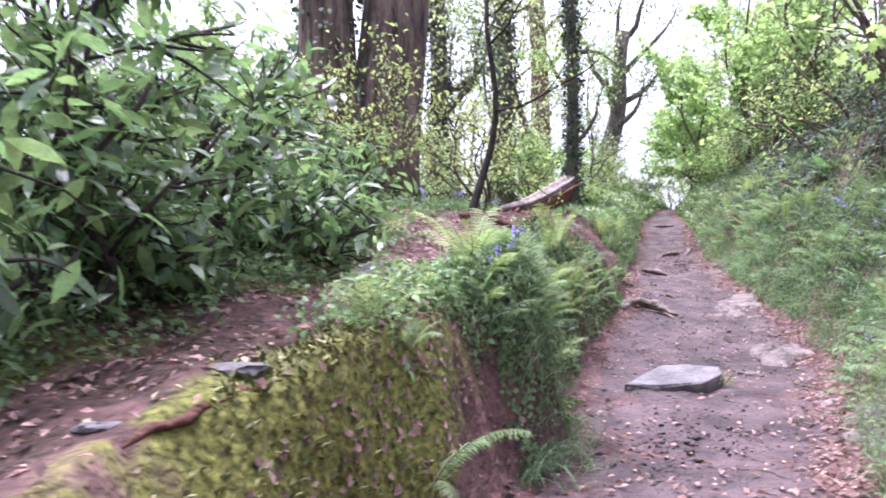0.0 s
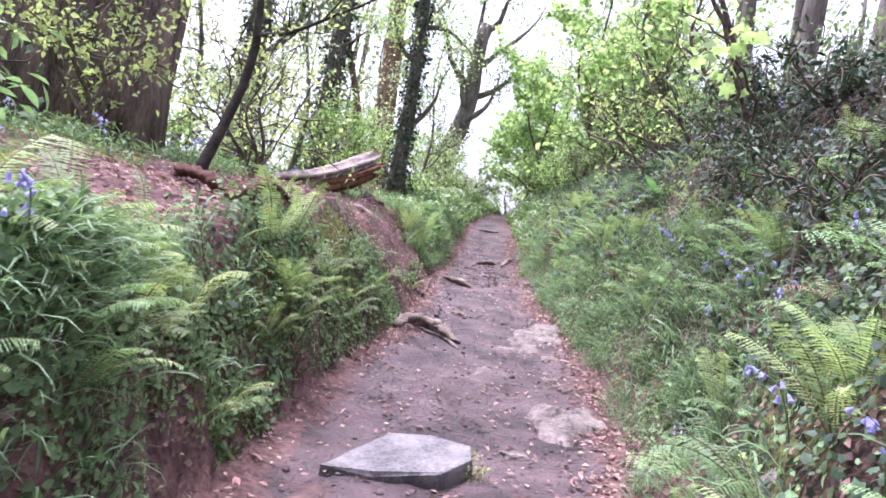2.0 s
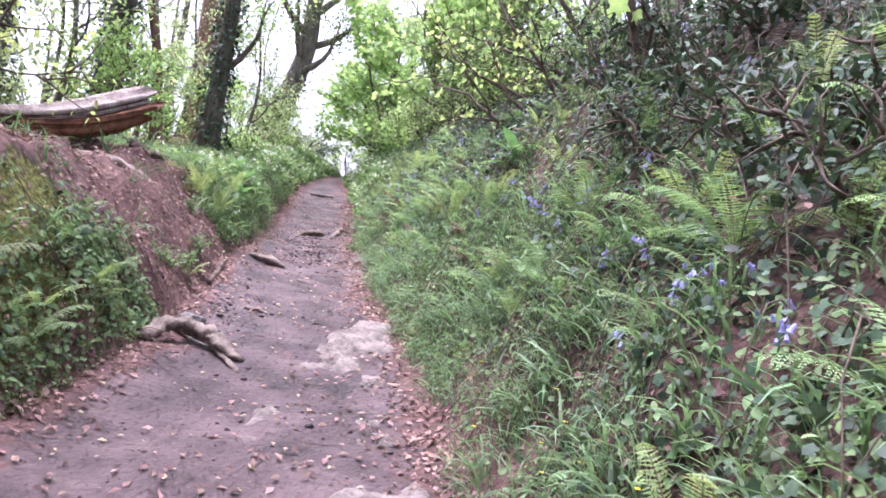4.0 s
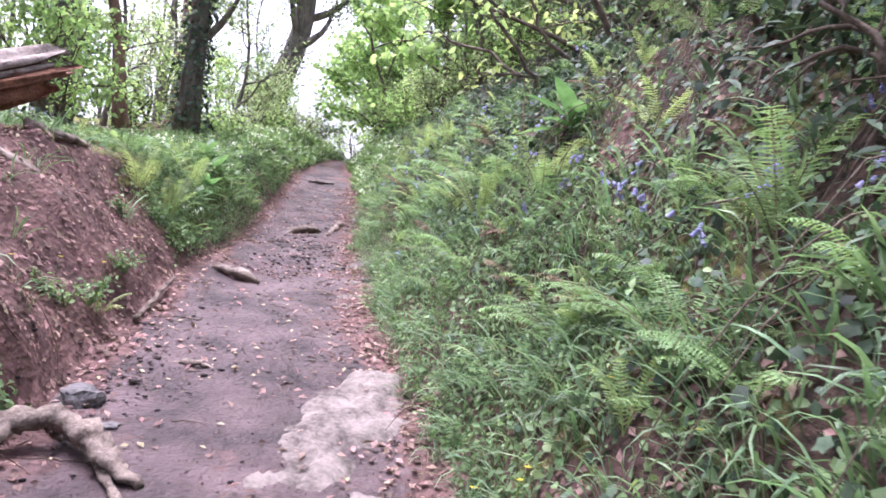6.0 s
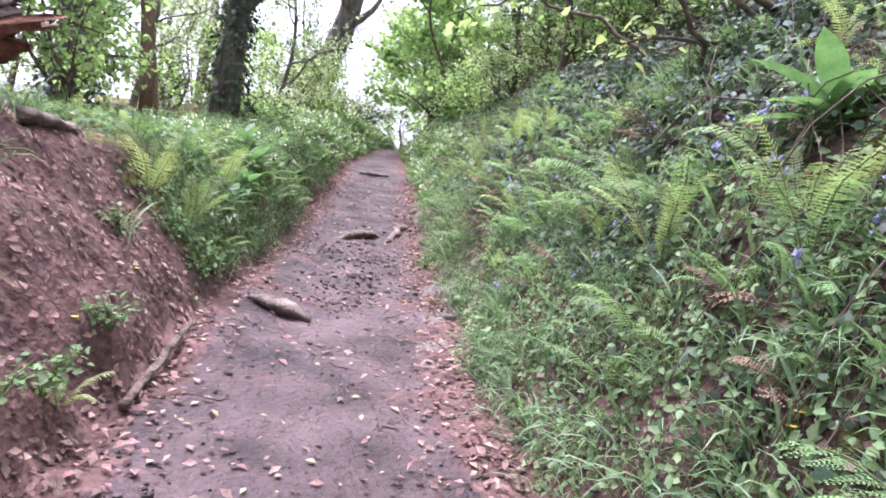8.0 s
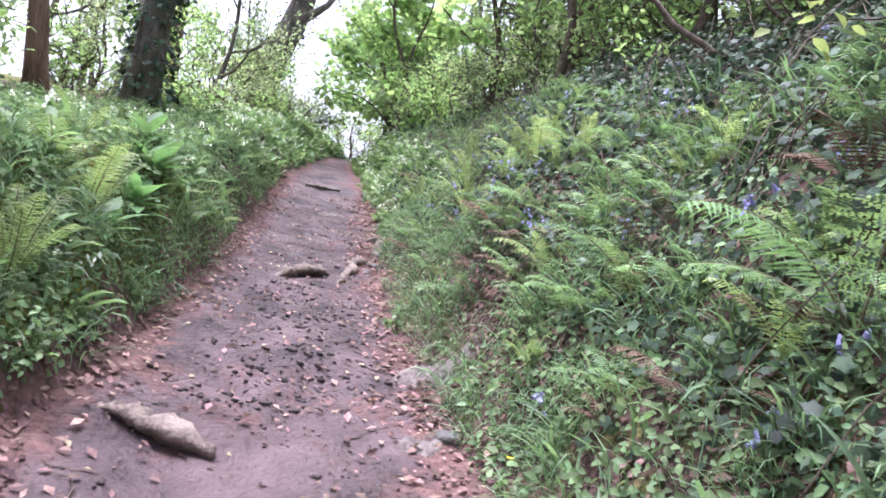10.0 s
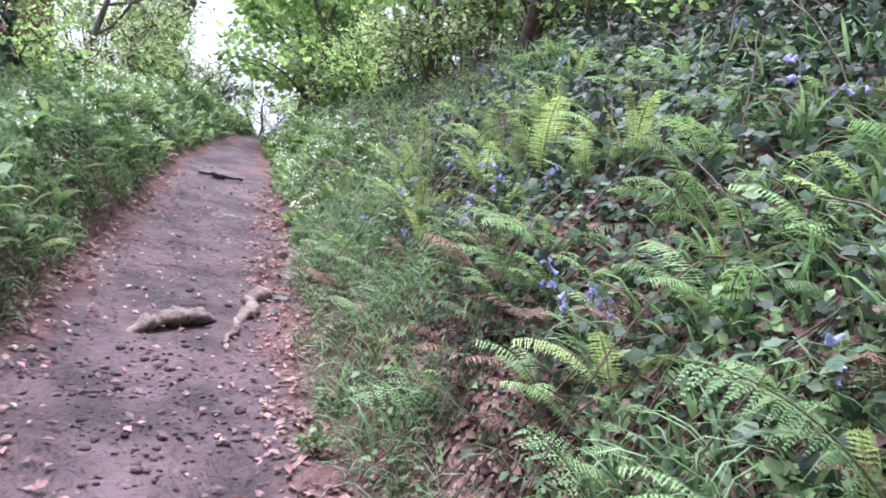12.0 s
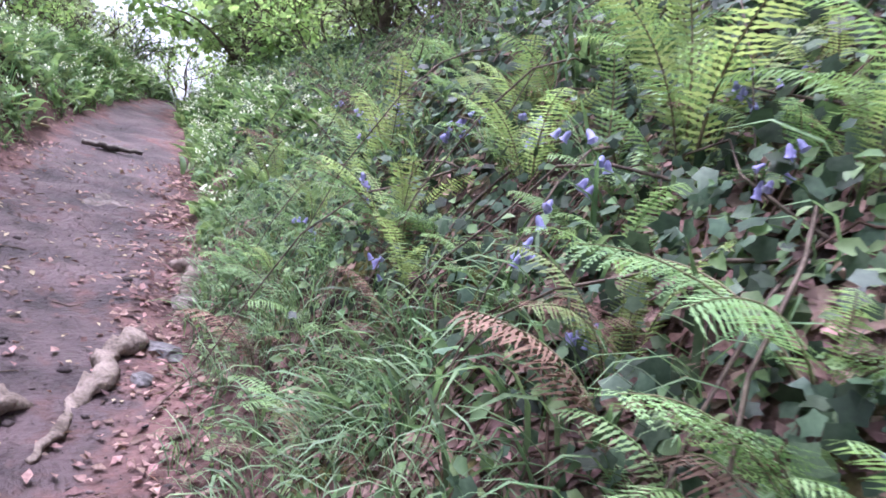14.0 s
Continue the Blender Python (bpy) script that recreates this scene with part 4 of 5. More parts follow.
root([(5.36, 18.62, -.05), (5.52, 18.72, .02), (5.72, 18.84, .05), (5.9, 18.93, .02), (6.05, 19.0, -.06)], [.02, .05, .06, .045, .02], "exposed grey-brown root crossing the path")
root([(6.08, 18.72, -.06), (6.15, 18.98, -.03), (6.3, 19.13, .01), (6.33, 19.36, .0), (6.5, 19.5, .02), (6.53, 19.74, -.03), (6.7, 19.95, -.06)], [.02, .035, .055, .035, .06, .035, .02], "knobbly root along the path edge")
root([(6.92, 20.25, -.04), (7.03, 20.48, .05), (7.04, 20.66, .04), (6.95, 20.85, -.05)], [.03, .06, .05, .03], "knobbly root along the path edge")
root([(5.96, 18.55, -.02), (6.06, 18.7, .01), (6.14, 18.95, -.03)], [.012, .022, .012], "short root on the path")
root([(3.5, 12.3, -.03), (3.62, 12.2, .01), (3.75, 12.22, -.03)], [.015, .02, .01], "thin root on the path")
root([(3.95, 15.1, -.03), (4.1, 14.98, .03), (4.25, 14.88, .04), (4.42, 14.84, -.01)], [.02, .04, .05, .03], "muddy root forming a low step in the path")
root([(2.6, 10.9, .0), (2.72, 11.05, .12), (2.92, 11.08, .12), (3.08, 10.93, .08), (3.16, 10.75, .04), (3.3, 10.64, -.02)], [.05, .06, .06, .055, .045, .02], "thick looping root at the foot of the bank")
root([(2.85, 11.3, -.02), (2.95, 11.15, .03), (3.1, 10.85, .04), (3.25, 10.45, -.03)], [.025, .03, .03, .015], "thin root on the path")
root([(-.55, 3.75, -.04), (-.42, 3.85, -.01), (-.25, 3.98, -.01), (-.08, 4.08, -.05)], [.02, .03, .03, .02], "dark root forming a step on the side track", M_DARKBARK)
root([(-1.1, 2.0, -.05), (-.85, 2.25, -.035), (-.68, 2.6, -.035), (-.6, 2.9, -.06)], [.015, .02, .02, .012], "root edging the side track", M_ROTWOOD)
root([(.25, 9.3, .0), (.45, 8.95, .08), (.62, 8.65, .09), (.82, 8.5, .02)], [.04, .05, .045, .03], "thick gnarled root on the bare bank top", M_ROTWOOD)
root([(.78, 8.15, .0), (.88, 8.25, .07), (1.1, 8.5, .09), (1.3, 8.9, .0)], [.045, .06, .06, .04], "mossy fallen branch along the bank edge", M_ROTWOOD)
root([(-.3, 4.4, -.04), (-.2, 4.6, .0), (-.12, 4.8, .0), (-.08, 5.0, -.05)], [.02, .03, .03, .02], "dark root arching over a hollow", M_DARKBARK)
root([(-.25, 5.2, -.02), (-.2, 4.9, .1), (-.28, 4.5, .02)], [.03, .035, .03], "root beside the grey boulder", M_ROOT)
root([(2.35, 13.9, 0), (2.65, 14.4, .03), (2.7, 14.9, 0)], [.05, .05, .03], "root in the bare soil")
root([(1.7, 13.2, 0), (2.3, 13.3, .04), (2.7, 13.2, -.03)], [.06, .05, .03], "root in the bare soil")
for a, b, r in (((3.25, 12.95, .03), (3.56, 14.1, .06), .02), ((6.9, 24.42, .03), (7.5, 24.34, .03), .03), ((6.1, 23.9, .0), (6.6, 24.6, .02), .015)):
    root([a, tuple((p + q) / 2 for p, q in zip(a, b)), b], [r, r, r * .7], "bare stick lying on the ground", M_STRAW if r < .018 else M_BARK if r < .025 else M_GREYBARK, "stick", category="stick")


def fallen_log():
    """A broken trunk that juts from the bank: a bleached shell above, dark hollow heartwood, splinters at the end."""
    a, b = np.array([.95, 12.6, 2.66]), np.array([2.42, 14.36, 3.34])
    top = thing("fallen_log", a, "broken hollow log jutting over the bank, bleached above, red-brown inside", "log")
    n = 20
    s = np.linspace(0, 1, n)
    line = np.outer(s, b - a) + np.column_stack([0 * s, 0 * s, -.12 * np.sin(np.pi * s)])
    rad = np.interp(s, [0, .3, .8, 1], [.10, .16, .22, .19])
    axis = (b - a) / np.linalg.norm(b - a)
    side = np.cross(axis, (0, 0, 1))
    side /= np.linalg.norm(side)
    up = np.cross(side, axis)

    def shell(name, a0, a1, grow, thick, mat, label, s0=0.0, s1=1.0):
        """A curved board along the trunk, between two angles round it."""
        k, m = 16, 12
        sh, v = Shape(), []
        for layer in (grow, grow - thick):
            for u in np.linspace(s0, s1, m):
                c = np.array([np.interp(u, s, line[:, i]) for i in range(3)])
                r = np.interp(u, s, rad)
                for q in np.linspace(a0, a1, k):
                    rr0 = r * layer * (1 + .10 * math.sin(q * 9 + u * 2) + .05 * math.sin(q * 23 + u * 7)) + rng.normal(0, .003)
                    tip = axis * (.12 * math.sin(q * 7 + 1) + .05 * math.sin(q * 19)) * (u == s1)
                    v.append(c + side * math.cos(q) * rr0 + up * math.sin(q) * rr0 + tip)
        f = []
        o = m * k
        for i in range(m - 1):
            for j in range(k - 1):
                p = i * k + j
                f += [(p, p + 1, p + k + 1), (p, p + k + 1, p + k), (o + p, o + p + k + 1, o + p + 1), (o + p, o + p + k, o + p + k + 1)]
        for i in range(m - 1):
            for e in (0, k - 1):
                p = i * k + e
                f += [(p, p + k, o + p), (p + k, o + p + k, o + p)]
        for j in range(k - 1):
            for e in (0, (m - 1) * k):
                p = e + j
                f += [(p, o + p, p + 1), (p + 1, o + p, o + p + 1)]
        sh.add(v, f)
        part(name, sh, mat, top, label)

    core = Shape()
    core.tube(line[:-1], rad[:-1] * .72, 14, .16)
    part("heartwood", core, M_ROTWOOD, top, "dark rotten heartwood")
    shell("top_shell", .55, 2.9, 1.0, .14, M_DEADWOOD, "bleached grey-pink wood")
    shell("bottom_shell", 3.6, 6.0, 1.0, .2, M_HEART, "red-brown underside", .1, .93)
    shell("side_rib", -.35, .2, .96, .16, M_HEART, "red-brown rib", .2, .99)
    shell("side_rib", .28, .5, .92, .14, M_DEADWOOD, "", .25, .96)
    for k in range(14):
        ang, r = rng.uniform(0, 6.28), rng.uniform(.04, .15)
        o = line[-1] + side * math.cos(ang) * r + up * math.sin(ang) * r - axis * .18
        sp = Shape()
        ln = rng.uniform(.14, .34)
        sp.tube([o, o + axis * ln * .6 + rng.normal(0, .01, 3), o + axis * ln], [.035, .028, .005], 5, .25)
        part("splinter", sp, (M_ROTWOOD, M_HEART, M_DEADWOOD)[k % 3], top)


fallen_log()

# ---- ferns ----
FRONDS = []
for pairs, width, start, bend, lobes, droop, curled in ((30, .32, 80, 60, 3, .15, False), (30, .30, 72, 85, 3, .25, False), (28, .22, 86, 35, 3, .1, True), (30, .38, 60, 75, 3, .3, False), (24, .5, 50, 60, 8, .2, False)):
    for mat in (M_FERN, M_YFERN, M_DFERN):
        for plain in (False, True):
            sh = frond(pairs - 8 * plain, width, start, bend, (5 if lobes > 4 else 2) if plain else lobes, droop, curled)
            ob = sh.build("frond", [mat, M_STALK])
            FRONDS.append(ob.data)
            bpy.data.objects.remove(ob)


def fern(x, y, size, count, tone, kinds, label, spread=1.0, facing=None, plain=0):
    base = (x, y, float(height(x, y)) - .01)
    top = thing("fern", base, label, "fern", "ferns on the banks")
    for k in range(count):
        kind = kinds[int(rng.integers(len(kinds)))]
        a = (k + rng.uniform(0, .8)) * 360 / count if facing is None else facing + rng.normal(0, 45)
        ob = new("frond", FRONDS[kind * 6 + tone * 2 + plain])
        ob.parent = top
        s = size * rng.uniform(.7, 1.1)
        ob.matrix_basis = Matrix.Translation((.02 * math.cos(radians(a)), .02 * math.sin(radians(a)), 0)) @ pose(0, 0, 0, rng.uniform(-14, 14), rng.uniform(-8, 18) * spread, a) @ Matrix.Diagonal((s, s * rng.uniform(.85, 1.15), s, 1))
    return top


UNDERGROWTH = Shape()


def low_fern(x, y, size, count, tone, kinds):
    """A fern too small to tell from its neighbours, added to the joined undergrowth."""
    base = np.array([x, y, float(height(x, y)) - .01])
    for k in range(count):
        me = FRONDS[kinds[int(rng.integers(len(kinds)))] * 6 + tone * 2 + 1]
        v, f = np.empty(len(me.vertices) * 3, np.float32), np.empty(len(me.polygons) * 3, np.int32)
        me.vertices.foreach_get("co", v)
        me.loops.foreach_get("vertex_index", f)
        m = np.array(pose(0, 0, 0, rng.uniform(-14, 14), rng.uniform(-8, 18), (k + rng.uniform(0, .8)) * 360 / count).to_3x3())
        UNDERGROWTH.add(v.reshape(-1, 3) @ m.T * size * rng.uniform(.7, 1.1) + base, f, tone)


GREEN, YOUNG, DEAD = 0, 1, 2
UPRIGHT = "upright yellow-green young fern with brown scaly stalks"
ARCHED = "arching bright green fern on the bank"
LACY = "low lacy green lady fern"
for x, y, size, count, tone, kinds, label in (
        (.35, 5.75, .62, 8, YOUNG, (0, 1), ARCHED), (1.15, 8.0, .60, 7, YOUNG, (0, 1, 2), UPRIGHT), (1.3, 8.4, .5, 6, YOUNG, (0, 2), UPRIGHT), (.5, 5.4, .45, 5, GREEN, (0, 1), ARCHED),
        (-.05, 3.35, .50, 7, GREEN, (1, 3), ARCHED), (-1.5, 5.75, .5, 4, GREEN, (0, 1), ARCHED), (.3, 4.95, .48, 5, YOUNG, (1, 3), ARCHED), (3.42, 4.95, .55, 8, YOUNG, (0, 1), UPRIGHT),
        (4.75, 7.3, .65, 8, GREEN, (0, 3), ARCHED), (1.9, 9.6, .45, 6, GREEN, (1, 3), ARCHED), (1.6, 8.9, .45, 6, YOUNG, (1, 3), ARCHED), (5.76, 11.65, .6, 9, YOUNG, (0, 2, 2), UPRIGHT),
        (5.55, 11.4, .5, 7, GREEN, (3, 1), ARCHED), (5.5, 12.2, .65, 7, GREEN, (3, 4), LACY), (5.9, 12.6, .6, 7, GREEN, (3, 4), LACY), (6.0, 13.2, .7, 7, GREEN, (4, 3), LACY),
        (3.0, 12.75, .26, 6, YOUNG, (1, 0), "small young fern on the bare slope"), (3.2, 15.1, .62, 8, YOUNG, (0, 2), UPRIGHT), (3.55, 16.3, .55, 6, YOUNG, (0, 1), UPRIGHT), (3.05, 15.6, .5, 6, GREEN, (1, 3), ARCHED),
        (6.32, 15.49, .4, 6, YOUNG, (0, 3), ARCHED), (6.81, 15.7, .46, 9, GREEN, (4, 3), LACY), (7.0, 16.95, .55, 8, YOUNG, (2, 0, 2), UPRIGHT), (6.66, 16.36, .45, 9, GREEN, (4, 3), LACY),
        (7.1, 17.3, .5, 6, GREEN, (4, 2), LACY), (7.05, 18.2, .55, 7, GREEN, (4, 3), LACY), (7.42, 19.05, .62, 8, YOUNG, (0, 0, 2), UPRIGHT), (7.43, 18.1, .55, 7, YOUNG, (1, 0), ARCHED),
        (7.13, 17.65, .42, 8, YOUNG, (0, 2), UPRIGHT), (7.05, 18.26, .46, 8, YOUNG, (0, 2), UPRIGHT), (6.96, 16.26, .4, 7, YOUNG, (0, 2), UPRIGHT), (6.57, 16.29, .4, 8, GREEN, (4, 4, 3), LACY), (5.7, 12.47, .6, 8, YOUNG, (0, 2), UPRIGHT), (5.2, 9.07, .6, 7, GREEN, (0, 3), ARCHED), (5.25, 10.43, .6, 8, GREEN, (4, 1), LACY), (5.64, 11.48, .6, 7, GREEN, (1, 3), ARCHED), (3.88, 6.46, .45, 7, YOUNG, (0, 2), UPRIGHT), (3.3, 4.9, .5, 7, YOUNG, (0, 1), UPRIGHT), (.81, 6.47, .5, 7, YOUNG, (0, 1), UPRIGHT), (1.34, 7.91, .55, 7, YOUNG, (0, 2), UPRIGHT), (.6, 5.2, .4, 6, GREEN, (1, 3), ARCHED), (.22, 5.17, .6, 8, YOUNG, (1, 0), ARCHED), (-.02, 2.95, .36, 8, GREEN, (4, 3), LACY), (.05, 3.15, .34, 7, GREEN, (4, 1), LACY), (3.5, 15.3, .55, 9, YOUNG, (0, 2), UPRIGHT), (3.75, 16.2, .5, 8, YOUNG, (0, 2), UPRIGHT),
        (7.72, 21.0, .6, 7, YOUNG, (0, 2), UPRIGHT), (6.54, 15.3, .45, 9, GREEN, (4, 3), LACY), (6.2, 14.5, .55, 7, GREEN, (4, 3), LACY), (5.2, 10.3, .6, 7, GREEN, (4, 3), LACY), (4.95, 9.2, .6, 7, GREEN, (4, 1), LACY),
        (6.3, 16.25, .35, 5, DEAD, (1, 3), "withered brown fern among the leaves"), (6.45, 16.0, .4, 5, DEAD, (1, 3), "withered brown fern among the leaves"), (6.55, 16.6, .4, 5, DEAD, (1, 3), "withered brown fern among the leaves"), (5.8, 13.6, .4, 5, DEAD, (1, 3), "withered brown fern among the leaves"), (6.4, 16.5, .36, 7, DEAD, (1, 3), "withered brown fern among the leaves"), (6.35, 15.85, .36, 7, DEAD, (1, 3), "withered brown fern among the leaves"), (6.5, 15.6, .34, 7, DEAD, (1, 3), "withered brown fern among the leaves")):
    fern(x, y, size, count, tone, kinds, label)

for x, y in np.concatenate([band(105, False, .2, 1.9, 3.5, 14), band(125, False, .2, 1.7, 14, 20), band(44, False, .3, 1.8, 20, 28)]):
    tone = [GREEN, GREEN, YOUNG, GREEN, GREEN, DEAD][int(rng.integers(6))]
    if rng.uniform() < .55:
        low_fern(x, y, rng.uniform(.22, .42), int(rng.integers(5, 8)), tone, (4, 3, 1) if tone != YOUNG else (0, 1, 2))
        continue
    fern(x, y, rng.uniform(.22, .42) if y > 14 else rng.uniform(.3, .58), int(rng.integers(5, 8)), tone, (4, 3, 1) if tone != YOUNG else (0, 1, 2),
         [LACY, UPRIGHT, "withered brown fern among the leaves"][tone], plain=int(y < 14 or y > 20))
spots = np.concatenate([band(75, True, .03, .7, 3.5, 15, lambda x, y, o: .7 * (1 - bare(x, y, o, -o))), band(40, True, .05, 1.3, 15, 28)])
for x, y in spots:
    if rng.uniform() < .4:
        low_fern(x, y, rng.uniform(.2, .36), 5, int(rng.integers(2)), (1, 3, 0))
        continue
    fern(x, y, rng.uniform(.22, .42), int(rng.integers(4, 7)), int(rng.integers(2)), (1, 3, 0), ARCHED, plain=1)
for x, y in np.concatenate([band(15, True, .08, .28, 5.6, 11), band(5, True, -.2, .1, 4.7, 5.7)]):
    fern(x, y, rng.uniform(.24, .4), int(rng.integers(4, 7)), int(rng.integers(2)), (1, 3, 0), "arching fern hanging from the mossy bank", 1.0, -25)
tagged(UNDERGROWTH.build("fern_undergrowth", [M_FERN, M_YFERN, M_DFERN]), "low green and withered ferns among the herbs", "undergrowth", kind="stuff")


# ---- bluebells ----
def bluebell_meshes():
    bell = Shape()
    u = np.linspace(0, 1, 5)
    bell.tube(np.column_stack([0 * u, 0 * u, -u * .022]), np.array([.002, .0055, .006, .0065, .010]), 6, 0, cap=False)
    b = bell.build("flower", M_BELL)
    stems = []
    for lean in (.04, .08, .13):
        s = Shape()
        t = np.linspace(0, 1, 9)
        line = np.column_stack([lean * t ** 2 + .06 * np.clip(t - .75, 0, 1) * 4 * t, 0 * t, .34 * t - .10 * np.clip(t - .72, 0, 1) ** 2 * 6])
        s.tube(line, np.linspace(.0035, .0018, 9), 5)
        o = s.build("stem", M_STEM)
        stems.append((o.data, line))
        bpy.data.objects.remove(o)
    data = b.data
    bpy.data.objects.remove(b)
    return data, stems


BELL, STEMS = bluebell_meshes()


def bluebell(x, y, size):
    top = thing("bluebell", (x, y, float(height(x, y))), "violet-blue nodding bluebell among strap leaves", "flower", "bluebells on the banks")
    data, line = STEMS[int(rng.integers(3))]
    turn = rng.uniform(0, 360)
    st = new("stem", data)
    st.parent, st.matrix_basis = top, pose(0, 0, 0, rz=turn) @ Matrix.Scale(size, 4)
    for k in range(int(rng.integers(6, 10))):
        p = line[int(rng.integers(5, 9))] * size + rng.normal(0, .012, 3)
        ob = new("flower", BELL)
        ob.parent = top
        ob.matrix_basis = pose(0, 0, 0, rz=turn) @ Matrix.Translation(p) @ pose(0, 0, 0, rng.uniform(-50, 50), rng.uniform(-50, 50), 0) @ Matrix.Scale(size * rng.uniform(1.0, 1.4), 4)


for x, y in ((6.48, 16.09), (6.45, 15.74), (6.99, 18.39), (8.11, 21.16), (7.08, 15.59), (7.02, 15.48), (5.19, 9.18), (5.52, 10.4), (5.39, 10.03), (5.67, 11.26), (5.81, 11.81), (5.65, 13.21), (5.34, 8.95), (4.4, 7.23), (4.28, 6.76), (5.15, 8.74), (4.26, 6.61), (4.78, 8.3), (5.21, 8.59), (.3, 4.9), (.5, 5.0), (6.42, 15.9), (7.0, 16.9), (7.1, 17.6), (7.3, 18.4), (7.5, 19.6), (5.6, 11.2), (5.5, 11.4), (5.95, 12.2), (4.5, 7.4), (4.6, 7.5), (4.4, 7.1), (4.7, 7.8), (4.35, 7.55)):
    bluebell(x, y, rng.uniform(.95, 1.25))
spots = np.concatenate([sample(260, 2, 9, 4, 21, lambda x, y, l, r: np.where((r > .2) & (r < 1.8), .9, 0))[:62],
                        sample(260, -3, 4, 6, 18, lambda x, y, l, r: np.where((l > 1.2) & (l < 4), .7 * (1 - bare(x, y, l, r)), 0))[:26]])
for x, y in spots:
    bluebell(x, y, rng.uniform(.8, 1.2))

# ---- ground cover ----
BLADES = [blade(70, .05), blade(110, .045), blade(140, .04), blade(95, .03)]


def cover_straps(name, xy, per, lo, hi, label, mat=M_STRAP, blades=BLADES):
    s = Shape()
    for i, tpl in enumerate(blades):
        pick = xy[i::len(blades)]
        p = np.repeat(pick, per, 0) + rng.normal(0, .035, (len(pick) * per, 2))
        n = len(p)
        head, steep = ground_tilt(p)
        yaw = rng.uniform(0, 6.283, n)
        yaw = np.where(rng.uniform(0, 1, n) < np.clip(steep, 0, .75), head + rng.normal(0, .7, n), yaw)
        s.scatter(tpl, on_ground(p, -.01), turns(yaw, rng.normal(-.05, .25, n), rng.normal(0, .25, n)), rng.uniform(lo, hi, n))
    return tagged(part(name, s, mat, None, smooth=False), label, "undergrowth", kind="stuff")


cover_straps("strap_leaves", np.concatenate([
    band(620, False, .05, 1.5, 2.5, 13.5, lambda x, y, o: patchy(x, y, .7, 21) ** 1.3 * np.clip(1.7 - o, .25, 1)),
    band(110, False, 1.5, 3.0, 2.5, 13.5), band(760, False, .03, 1.7, 13.5, 21, lambda x, y, o: patchy(x, y, .6, 21) ** 1.2), band(190, False, .25, .95, 5.5, 11),
    band(300, False, .03, 2, 21, 30), band(110, False, .05, .8, 9.5, 14.5)]), 8, .15, .38, "arching strap leaves of bluebells and sedge on the bank")
cover_straps("shelf_grass", np.concatenate([
    band(30, True, .1, 1.6, 11, 15), band(190, True, .02, .6, 4.5, 16, lambda x, y, o: patchy(x, y, .6, 22) * (1 - bare(x, y, o, -o))),
    band(1900, True, .9, 5, 1, 18, lambda x, y, o: (.3 + .7 * patchy(x, y, .9, 25)) * (1 - bare(x, y, o, -o)) ** 2),
    band(650, True, .02, 2.5, 15.5, 29), band(420, True, -.1, 1.8, 25.5, 35), np.random.default_rng(3).normal((.46, 5.3), (.14, .35), (90, 2))]),
    8, .14, .36, "green strap leaves and grass on the shelf and bank")

cover_straps("fine_grass", np.concatenate([
    band(520, False, -.03, .6, 10, 22, lambda x, y, o: .25 + .75 * patchy(x, y, .5, 61)), band(160, False, .0, .5, 3, 10), band(90, False, .05, .9, 9.5, 15),
    band(140, True, .0, .5, 15.4, 22, lambda x, y, o: patchy(x, y, .5, 62)), np.random.default_rng(5).normal((.55, 5.1), (.2, .3), (80, 2)), np.random.default_rng(6).normal((3.45, 15.4), (.12, .3), (24, 2))]),
    16, .14, .34, "fine arching grass tufts at the foot of the bank", M_STRAP, [blade(120, .022), blade(150, .02), blade(95, .018)])


def cover_leaves(name, xy, tpl, lo, hi, lift, spread, mat, label, jitter=.03):
    s = Shape()
    p = on_ground(xy)
    p[:, 2] += .008 + rng.uniform(0, 1, len(p)) ** 1.6 * lift
    s.scatter(tpl, p, lying(xy, spread), rng.uniform(lo, hi, len(p)))
    return tagged(part(name, s, mat, None, smooth=False), label, "leaves", kind="stuff")


